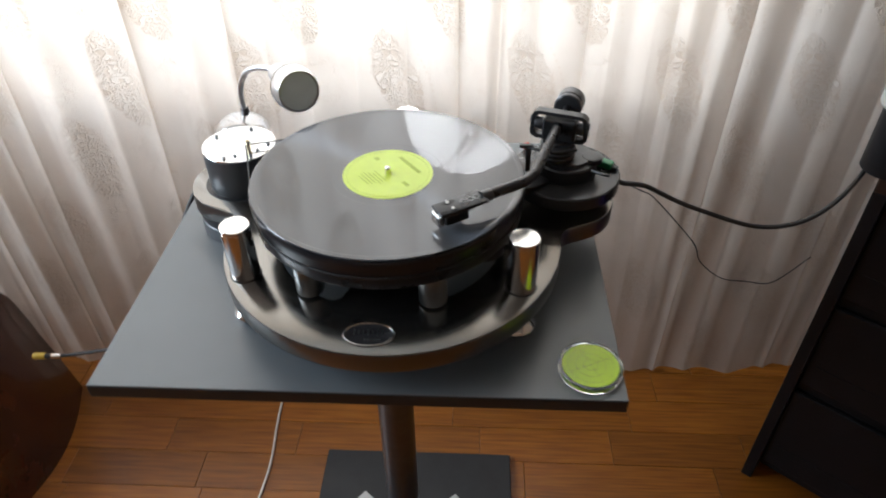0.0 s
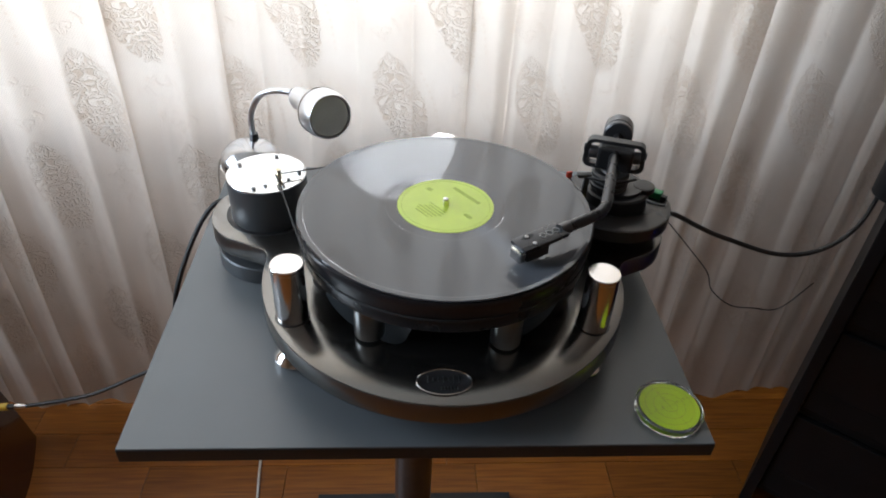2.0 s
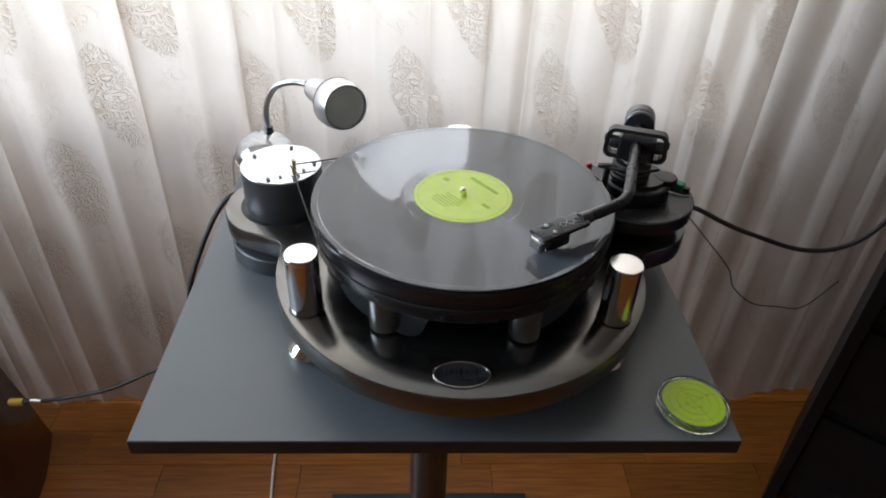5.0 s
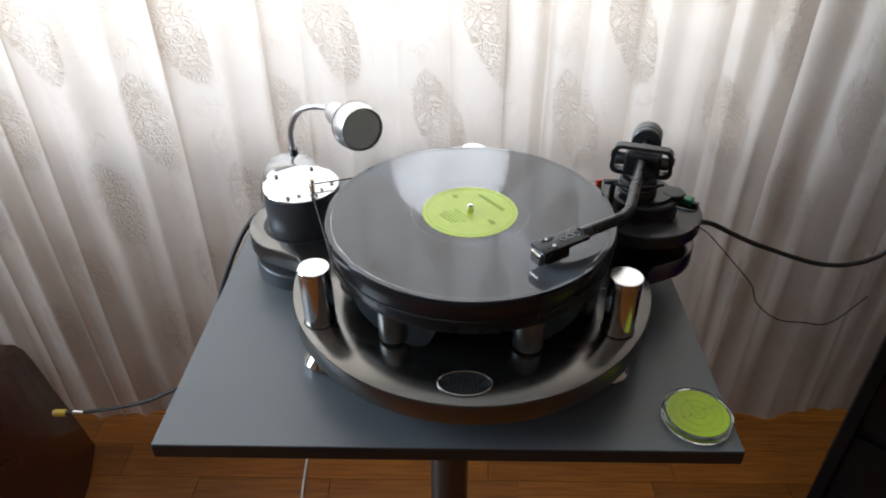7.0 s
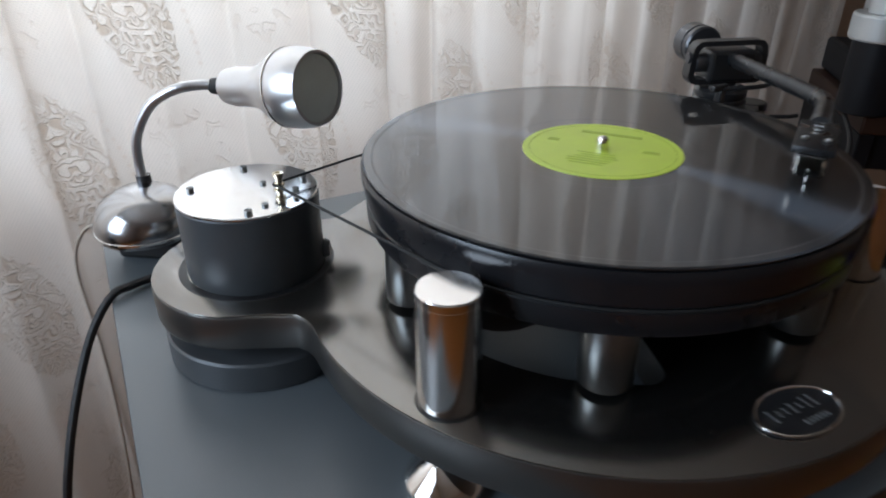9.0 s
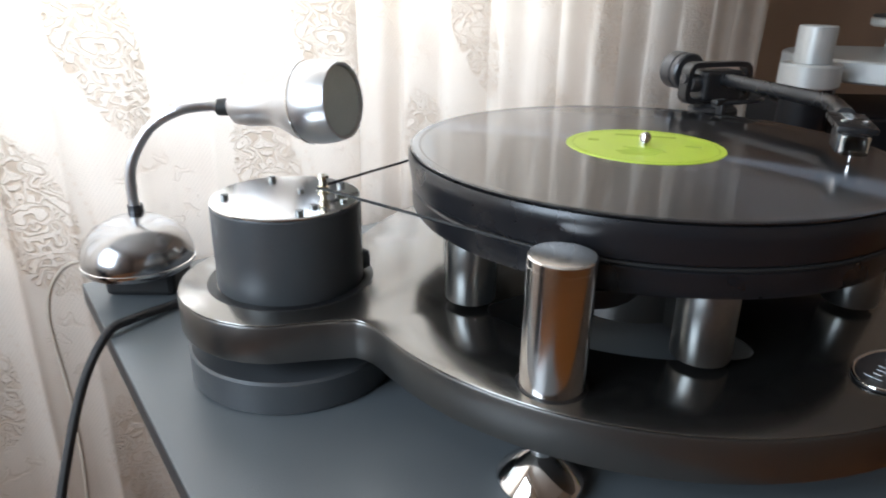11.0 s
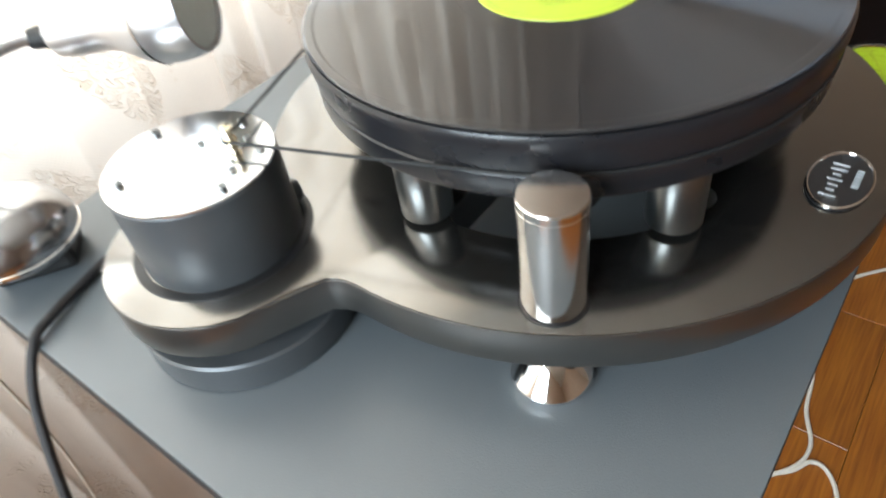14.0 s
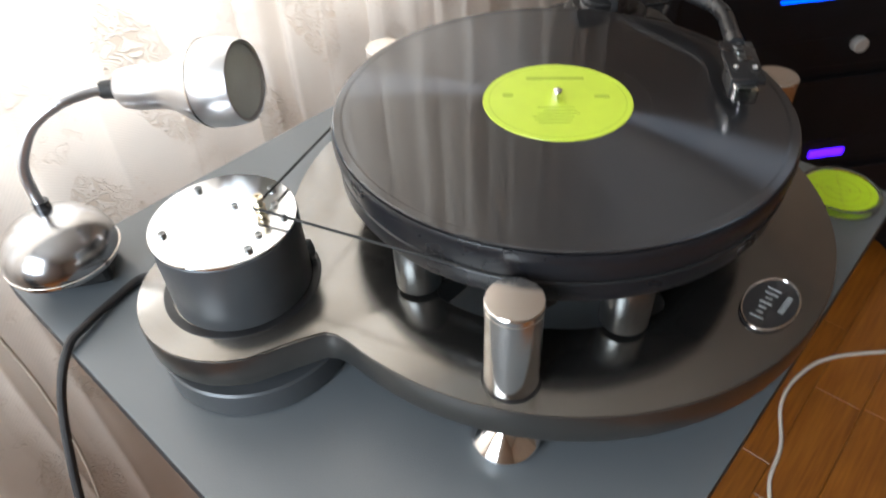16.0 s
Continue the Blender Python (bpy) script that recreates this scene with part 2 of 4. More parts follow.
M = dict(
    board=material("charcoal_laminate", (0.122, 0.135, 0.144), 0.33, 0, 0.05, 14, 0.15, 900, 0.03, spec=0.7),
    edge=material("black_board_edge", (0.02, 0.02, 0.021), 0.5, 0, 0.2, 30),
    plinth=material("smoked_bronze_plinth", (0.245, 0.235, 0.22), 0.17, 0.97, 0.06, 9, 0.03, 1500, 0.05),
    plinth_side=material("satin_plinth_rim", (0.17, 0.164, 0.154), 0.30, 0.92, 0.08, 12, 0.05, 1500, 0.08),
    black=material("black_satin", (0.014, 0.014, 0.015), 0.33, 0, 0.2, 40, 0.06, 900),
    weight=material("polished_steel_weight", (0.30, 0.31, 0.31), 0.30, 1.0, 0.08, 50),
    satin=material("satin_silver", (0.74, 0.74, 0.75), 0.32, 1.0, 0.05, 40, 0.03, 900),
    platter=material("black_acetal_platter", (0.012, 0.012, 0.014), 0.28, 0, 0.2, 25, 0.04, 800),
    sub=material("black_painted_chassis", (0.01, 0.01, 0.011), 0.4, 0, 0.2, 30, 0.1, 700),
    motor=material("dark_grey_motor_paint", (0.085, 0.09, 0.095), 0.36, 0.3, 0.1, 20, 0.12, 1200),
    chrome=material("polished_chrome", (0.86, 0.84, 0.82), 0.09, 1.0, 0.04, 30, 0.0, 600, 0.05),
    dome=material("smoked_chrome", (0.50, 0.50, 0.51), 0.20, 1.0, 0.05, 30, 0.0, 600, 0.05),
    tower=material("polished_tower", (0.8, 0.77, 0.74), 0.16, 1.0, 0.05, 40, 0.03, 1500, 0.08),
    armboard=material("dark_acrylic_board", (0.03, 0.03, 0.031), 0.25, 0, 0.1, 20),
    plate=material("polished_aluminium", (0.88, 0.88, 0.87), 0.14, 1.0, 0.05, 60, 0.03, 1500, 0.08),
    brass=material("worn_brass", (0.70, 0.63, 0.48), 0.25, 1.0, 0.15, 90),
    vinyl=record_material("pressed_black_vinyl", (0.008, 0.008, 0.009), 0.36, 900, 0.77),
    label=material("lime_paper_label", (0.55, 0.70, 0.05), 0.40, 0, 0.05, 60, 0.06, 1500, spec=0.8),
    ink=material("printed_dark_ink", (0.36, 0.48, 0.04), 0.6, 0, 0.1, 60),
    lime=material("lime_liquid", (0.50, 0.72, 0.01), 0.30, 0, 0.05, 40, coat=0.15),
    clear=glass("clear_acrylic", (0.95, 1.0, 0.93)),
    lens=material("frosted_lamp_lens", (0.80, 0.88, 0.87), 0.35, 0.0, 0.04, 50),
    rubber=material("black_rubber", (0.012, 0.012, 0.012), 0.6, 0, 0.2, 60, 0.1, 800),
    cord=material("dark_cable_sleeve", (0.022, 0.02, 0.02), 0.5, 0, 0.2, 120, 0.2, 900),
    beige=material("beige_cord", (0.45, 0.38, 0.30), 0.5, 0, 0.1, 90),
    white=material("white_flex", (0.7, 0.66, 0.58), 0.45, 0, 0.08, 50),
    yellow=material("yellow_plug", (0.50, 0.34, 0.03), 0.35, 0, 0.1, 60),
    red=material("red_plastic", (0.7, 0.06, 0.02), 0.4, 0, 0.1, 60),
    green=material("green_plastic", (0.03, 0.25, 0.09), 0.35, 0, 0.15, 60),
    gunmetal=material("gunmetal_weight", (0.10, 0.10, 0.105), 0.3, 0.8, 0.1, 60),
    arm=material("black_anodised_arm", (0.03, 0.03, 0.032), 0.28, 0.5, 0.1, 60),
    brown=material("dark_mahogany_veneer", (0.05, 0.016, 0.010), 0.25, 0, 0.3, 12, 0.1, 120, coat=0.4),
    rack=material("black_rack_laminate", (0.009, 0.009, 0.0105), 0.45, 0, 0.25, 15, 0.08, 500, spec=0.2),
    walnut=material("walnut_shelf", (0.030, 0.015, 0.010), 0.45, 0, 0.3, 18, 0.1, 300, spec=0.25),
    silver=material("silver_paint", (0.52, 0.53, 0.52), 0.35, 0.4, 0.06, 20, 0.06, 900),
    wall=material("warm_beige_plaster", (0.42, 0.32, 0.24), 0.85, 0, 0.08, 4, 0.35, 160),
    ceiling=material("white_ceiling_paint", (0.66, 0.64, 0.60), 0.9, 0, 0.04, 4, 0.2, 160),
    frame=material("white_window_paint", (0.75, 0.74, 0.71), 0.4, 0, 0.04, 8),
    sub_floor=material("dark_floor_joint", (0.05, 0.02, 0.008), 0.7, 0, 0.2, 20),
    oak=wood_floor_material("varnished_parquet"),
    lace=lace_material("cream_lace"),
    blue=glow("blue_indicator", (0.005, 0.06, 1.0), 2.6),
    violet=glow("violet_indicator", (0.06, 0.006, 1.0), 2.4),
)


# ---- mesh helpers ----
def part(name, bm, mat, parent=None, label="", smooth=False):
    """Links a bmesh as one mesh object, under a thing or a part."""
    me = bpy.data.meshes.new(name)
    bmesh.ops.recalc_face_normals(bm, faces=bm.faces)
    bm.to_mesh(me)
    bm.free()
    me.materials.append(M[mat] if isinstance(mat, str) else mat)
    if smooth:
        me.shade_smooth()
        me.set_sharp_from_angle(angle=radians(32))
    ob = new(name, me)
    if parent is not None:
        ob.parent = parent
    if label:
        tagged(ob, label)
    return ob


def thing(name, at, label, category, group="", kind="", turn=0.0):
    ob = new(name)
    ob.empty_display_size = 0.05
    ob.matrix_world = pose(*at, 0, 0, turn)
    return tagged(ob, label, category, group, kind)


def lathe(profile, n=64, centre=(0, 0, 0), axis=None):
    """Turns (radius, height) pairs round the vertical, or round axis (a matrix)."""
    bm = bmesh.new()
    rings = []
    for r, z in profile:
        if r < 1e-6:
            rings.append([bm.verts.new((0, 0, z))])
        else:
            rings.append([bm.verts.new((r * math.cos(2 * math.pi * i / n), r * math.sin(2 * math.pi * i / n), z)) for i in range(n)])
    hollow = len(rings[0]) > 1 and len(rings[-1]) > 1          # an open profile closes into a ring
    for a, b in list(zip(rings, rings[1:])) + ([(rings[-1], rings[0])] if hollow else []):
        for i in range(n):
            j = (i + 1) % n
            if len(a) == 1 and len(b) == 1:
                continue
            if len(a) == 1:
                bm.faces.new((a[0], b[i], b[j]))
            elif len(b) == 1:
                bm.faces.new((a[i], a[j], b[0]))
            else:
                bm.faces.new((a[i], a[j], b[j], b[i]))
    if not hollow:
        for ring in (rings[0], rings[-1]):
            if len(ring) > 2:
                bm.faces.new(ring)
    if axis is not None:
        bm.transform(axis)
    bm.transform(Matrix.Translation(centre))
    return bm


def solid(r, z0, z1, bevel=0.001, n=48, centre=(0, 0, 0), axis=None):
    """An upright cylinder with rounded rims."""
    k = bevel
    return lathe([(0, z0), (r - k, z0), (r - 0.3 * k, z0 + 0.3 * k), (r, z0 + k), (r, z1 - k), (r - 0.3 * k, z1 - 0.3 * k), (r - k, z1), (0, z1)], n, centre, axis)


def box(size, centre=(0, 0, 0), bevel=0.002, turn=0.0, segments=2):
    bm = bmesh.new()
    bmesh.ops.create_cube(bm, size=1)
    bmesh.ops.scale(bm, vec=size, verts=bm.verts)
    if bevel:
        bmesh.ops.bevel(bm, geom=bm.edges[:], offset=bevel, segments=segments, affect="EDGES", profile=0.5)
    bm.transform(Matrix.Translation(centre) @ Matrix.Rotation(radians(turn), 4, "Z"))
    return bm


def prism(outline, z0, z1, bevel=0.0015):
    """A plate with the given outline and softened upper and lower rims."""
    bm = bmesh.new()
    pts = [Vector((x, y)) for x, y in outline]
    n = len(pts)

    def ring(inset, z):
        out = []
        for i in range(n):
            d = (pts[(i + 1) % n] - pts[i - 1]).normalized()
            out.append(bm.verts.new((pts[i].x - d.y * inset, pts[i].y + d.x * inset, z)))
        return out
    k = bevel
    rings = [ring(k, z0), ring(0.3 * k, z0 + 0.3 * k), ring(0, z0 + k), ring(0, z1 - k), ring(0.3 * k, z1 - 0.3 * k), ring(k, z1)]
    for a, b in zip(rings, rings[1:]):
        for i in range(n):
            bm.faces.new((a[i], a[(i + 1) % n], b[(i + 1) % n], b[i]))
    bm.faces.new(rings[0]), bm.faces.new(rings[-1])
    return bm


def smooth_line(points, steps=8):
    """A Catmull-Rom line through the points."""
    P = [Vector(p) for p in points]
    P = [2 * P[0] - P[1]] + P + [2 * P[-1] - P[-2]]
    out = []
    for i in range(1, len(P) - 2):
        a, b, c, d = P[i - 1:i + 3]
        for s in range(steps):
            t = s / steps
            out.append(0.5 * (2 * b + (c - a) * t + (2 * a - 5 * b + 4 * c - d) * t * t + (3 * b - a - 3 * c + d) * t ** 3))
    return out + [P[-2]]


def tube(points, radius, n=10, steps=8, closed=False, wave=0.0, pitch=0.0):
    """A round tube along a smooth line; wave and pitch give it ribs."""
    line = [Vector(p) for p in points] if closed or steps == 0 else smooth_line(points, steps)
    bm = bmesh.new()
    rings = []
    up = Vector((0.13, 0.21, 1)).normalized()
    total = 0.0
    for i, p in enumerate(line):
        a, b = line[i - 1] if i or closed else p, line[(i + 1) % len(line)] if i + 1 < len(line) or closed else p
        d = (b - a).normalized()
        side = d.cross(up).normalized()
        up = side.cross(d).normalized()
        total += (p - line[i - 1]).length if i else 0
        r = radius(i / (len(line) - 1)) if callable(radius) else radius
        if pitch:
            r += wave * math.sin(2 * math.pi * total / pitch)
        rings.append([bm.verts.new(p + r * (math.cos(2 * math.pi * k / n) * side + math.sin(2 * math.pi * k / n) * up)) for k in range(n)])
    pairs = list(zip(rings, rings[1:])) + ([(rings[-1], rings[0])] if closed else [])
    for a, b in pairs:
        for k in range(n):
            bm.faces.new((a[k], a[(k + 1) % n], b[(k + 1) % n], b[k]))
    if not closed:
        bm.faces.new(rings[0]), bm.faces.new(rings[-1])
    return bm


def aim(eye, target):
    """Turns the z axis from eye towards target, and moves there."""
    return Matrix.Translation(eye) @ (Vector(target) - Vector(eye)).to_track_quat("Z", "Y").to_matrix().to_4x4()


def join(*meshes):
    out = bmesh.new()
    for b in meshes:
        me = bpy.data.meshes.new("piece")
        b.to_mesh(me)
        b.free()
        out.from_mesh(me)
        bpy.data.meshes.remove(me)
    return out


# ---- the room ----
def structure(ob, label, category):
    return tagged(ob, label, category, kind="structure")


def wall_with_opening(name, along, a0, a1, z1, face, thick, o0, o1, oz0, oz1, label):
    """A wall along x or y, from a0 to a1, whose inner face lies at face; with a window opening."""
    pieces = []
    for p0, p1, q0, q1 in ((a0, o0, 0, z1), (o1, a1, 0, z1), (o0, o1, 0, oz0), (o0, o1, oz1, z1)):
        size, mid = ((p1 - p0), thick, q1 - q0), ((p0 + p1) / 2, face + thick / 2, (q0 + q1) / 2)
        if along == "y":
            size, mid = (abs(thick), p1 - p0, q1 - q0), (face + thick / 2, (p0 + p1) / 2, (q0 + q1) / 2)
        pieces.append(box(tuple(abs(s) for s in size), mid, 0))
    return structure(part(name, join(*pieces), "wall"), label, "wall")


wall_with_opening("wall_north", "x", -2.0, 2.4, 2.6, 0.80, 0.25, WIN_X0, WIN_X1, WIN_Z0, WIN_Z1, "warm beige plastered wall with the window opening")
# this wall's opening is unseen; it admits the added west light
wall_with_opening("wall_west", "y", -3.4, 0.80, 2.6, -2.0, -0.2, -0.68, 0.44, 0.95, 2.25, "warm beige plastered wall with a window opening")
structure(part("wall_east", box((0.2, 4.2, 2.6), (2.5, -1.3, 1.3), 0), "wall"), "warm beige plastered wall", "wall")
structure(part("wall_south", box((4.4, 0.2, 2.6), (0.2, -3.5, 1.3), 0), "wall"), "warm beige plastered wall", "wall")
structure(part("ceiling", box((4.8, 4.6, 0.12), (0.2, -1.3, 2.66), 0), "ceiling"), "plain white painted ceiling", "ceiling")
floor = structure(part("floor", box((4.6, 4.3, 0.1), (0.2, -1.3, -0.062), 0), "sub_floor"), "orange-brown varnished oak parquet floor", "floor")


def window():
    w = structure(new("window_1"), "white-framed window behind the lace curtain", "window")
    w.location = ((WIN_X0 + WIN_X1) / 2, 1.00, WIN_Z0)
    W2, Hh = (WIN_X1 - WIN_X0) / 2, WIN_Z1 - WIN_Z0
    for name, size, c in (("window_frame", (2 * W2, 0.05, 0.06), (0, 0, 0.03)), ("window_frame", (2 * W2, 0.05, 0.06), (0, 0, Hh - 0.03)),
                          ("window_frame", (0.06, 0.05, Hh - 0.12), (-W2 + 0.03, 0, Hh / 2)), ("window_frame", (0.06, 0.05, Hh - 0.12), (W2 - 0.03, 0, Hh / 2))):
        part(name, box(size, c, 0.004), "frame", w)


window()


def curtain():
    """One long sheet of lace in uneven pleats, hanging almost to the floor."""
    rng = random.Random(4)
    x0, x1, nx, nz = -1.75, 0.93, 900, 46
    knots = [x0]
    while knots[-1] < x1:
        knots.append(knots[-1] + rng.uniform(0.045, 0.105))
    n = len(knots)
    deep = [rng.uniform(0.016, 0.040) for _ in knots]
    over = [rng.choice((0.03, 0.07, 0.10, 0.13, 0.15, 0.18)) for _ in knots]       # how far a pleat laps over itself
    drift = [rng.uniform(-0.016, 0.016) for _ in knots]
    me = bpy.data.meshes.new("lace_curtain")
    verts, uvs = [], []
    for k in range(nz + 1):
        z = 0.012 + (2.42 - 0.012) * (k / nz) ** 1.15
        low = max(0.0, 1 - z / 1.25)
        u, last = 0.0, None
        for i in range(nx + 1):
            q = (n - 1) * i / nx
            j = min(int(q), n - 2)
            s = q - j
            width = knots[j + 1] - knots[j]
            soft = 1 - 0.35 * low * (0.5 + 0.5 * math.sin(1.7 * j))
            x = knots[j] + width * s + over[j] * soft * width * math.sin(2 * math.pi * s)
            x += (drift[j] * (1 - s) + drift[j + 1] * s) * low + 0.006 * math.sin(2.2 * z + 3 * knots[j]) * low
            y = 0.530 - deep[j] * (1 - 0.55 * low) * (0.5 - 0.5 * math.cos(2 * math.pi * s)) * (0.9 + 0.2 * math.sin(3.1 * z + j)) + 0.008 * math.sin(2.3 * x + 1.1 * z)
            y += 0.0022 * math.sin(37 * x + 5 * z + j)
            p = (x, y, z + (0.012 * math.sin(9 * x) + 0.012 * math.sin(23 * x)) * (k == 0))
            if last is not None:
                u += math.hypot(p[0] - last[0], p[1] - last[1])
            last = p
            verts.append(p), uvs.append((u, z))
    quads = [(k * (nx + 1) + i, k * (nx + 1) + i + 1, (k + 1) * (nx + 1) + i + 1, (k + 1) * (nx + 1) + i) for k in range(nz) for i in range(nx)]
    me.from_pydata(verts, [], quads)
    layer = me.uv_layers.new(name="cloth")
    flat = np.array(uvs, dtype=np.float32)[np.array(quads).reshape(-1)].reshape(-1)
    layer.data.foreach_set("uv", flat)
    me.materials.append(M["lace"])
    me.shade_smooth()
    ob = new("lace_curtain", me)
    return tagged(ob, "cream lace curtain with embroidered medallions, hanging in loose pleats", "curtain")


curtain()


# ---- the stand ----
def stand():
    s = thing("turntable_stand", (-0.0235, 0.062, 0), "charcoal board on a single steel post with a flat base plate", "stand")
    part("top_board", box((0.5585, 0.511, 0.0165), (0, 0, ZB - 0.0097), 0.001), "edge", s, "black-edged board core")
    part("laminate", box((0.5575, 0.510, 0.0014), (0, 0, ZB - 0.0007), 0.0004, 0, 1), "board", s, "charcoal laminate surface")
    part("base_plate", box((0.41, 0.40, 0.012), (0.01, 0.0, 0.006), 0.002), "edge", s, "dark grey steel base plate")
    part("post", lathe([(0, 0.012), (0.030, 0.012), (0.030, 0.06), (0.029, 0.065), (0.029, ZB - 0.03), (0.05, ZB - 0.03), (0.05, ZB - 0.019), (0, ZB - 0.019)], 40), "gunmetal", s, "round dark metal post", True)
    for a in (40, 140, 220, 320):
        part("bracket", box((0.10, 0.022, 0.006), (0.085 * math.cos(radians(a)), 0.085 * math.sin(radians(a)), 0.0155), 0.001, a), "silver", s, "flat pale metal bracket")
    return s


stand()


# ---- the turntable ----
R_PL, MOT, ARMC = 0.195, (-0.203, 0.106), (0.208, 0.088)


def blended_outline(circles, n=220, k=0.03):
    """The outline of several round plates that run into one another with soft inner corners."""
    def field(x, y):
        d = None
        for cx, cy, r in circles:
            e = math.hypot(x - cx, y - cy) - r
            if d is None:
                d = e
            else:
                h = max(k - abs(d - e), 0) / k
                d = min(d, e) - h * h * k / 4
        return d
    out = []
    for i in range(n):
        a = 2 * math.pi * i / n
        lo, hi = 0.12, 0.36
        for step in range(240):          # the outermost crossing
            r = hi - (hi - lo) * step / 240
            if field(r * math.cos(a), r * math.sin(a)) <= 0:
                break
        b0, b1 = r, r + (hi - lo) / 240
        for _ in range(20):
            m = (b0 + b1) / 2
            if field(m * math.cos(a), m * math.sin(a)) <= 0:
                b0 = m
            else:
                b1 = m
        out.append((b0 * math.cos(a), b0 * math.sin(a)))
    return out


def plate_with_slots(outline, slots, z0, z1, bevel=0.0016):
    """A plate with softened rims and openings cut right through it."""
    bm = bmesh.new()
    pts = [Vector(p) for p in outline]
    n = len(pts)

    def ring(inset, z):
        out = []
        for i in range(n):
            d = (pts[(i + 1) % n] - pts[i - 1]).normalized()
            out.append(bm.verts.new((pts[i].x - d.y * inset, pts[i].y + d.x * inset, z)))
        return out
    k = bevel
    rings = [ring(k, z0), ring(0.3 * k, z0 + 0.3 * k), ring(0, z0 + k), ring(0, z1 - k), ring(0.3 * k, z1 - 0.3 * k), ring(k, z1)]
    for a, b in zip(rings, rings[1:]):
        for i in range(n):
            bm.faces.new((a[i], a[(i + 1) % n], b[(i + 1) % n], b[i]))
    low, high = [rings[0]], [rings[-1]]
    for slot in slots:
        lo, hi = [bm.verts.new((x, y, z0)) for x, y in slot], [bm.verts.new((x, y, z1)) for x, y in slot]
        for i in range(len(slot)):
            j = (i + 1) % len(slot)
            bm.faces.new((lo[i], hi[i], hi[j], lo[j]))
        low.append(lo), high.append(hi)
    for loops in (low, high):
        edges = []
        for loop in loops:
            for i in range(len(loop)):
                edges.append(bm.edges.get((loop[i], loop[(i + 1) % len(loop)])) or bm.edges.new((loop[i], loop[(i + 1) % len(loop)])))
        bmesh.ops.triangle_fill(bm, use_beauty=True, use_dissolve=False, edges=edges)
    return bm


def sector_slot(a0, a1, r0, r1, n=16, corner=0.014):
    """An opening between two radii and two angles, with rounded outer corners."""
    out = []
    da = math.degrees(corner / r1)
    for i in range(n + 1):
        a = radians(a0 + da + (a1 - a0 - 2 * da) * i / n)
        out.append((r1 * math.cos(a), r1 * math.sin(a)))
    for end in (a1, a0):
        turn = []
        for i in range(1, 6):
            q = math.pi / 2 * i / 6
            a = radians(end + (-1 if end == a1 else 1) * da * (1 - math.sin(q)))
            r = r1 - corner * (1 - math.cos(q))
            turn.append((r * math.cos(a), r * math.sin(a)))
        if end == a1:
            out += turn
            for i in range(n + 1):
                a = radians(a1 + (a0 - a1) * i / n)
                out.append((r0 * math.cos(a), r0 * math.sin(a)))
        else:
            out += turn[::-1]
    return out


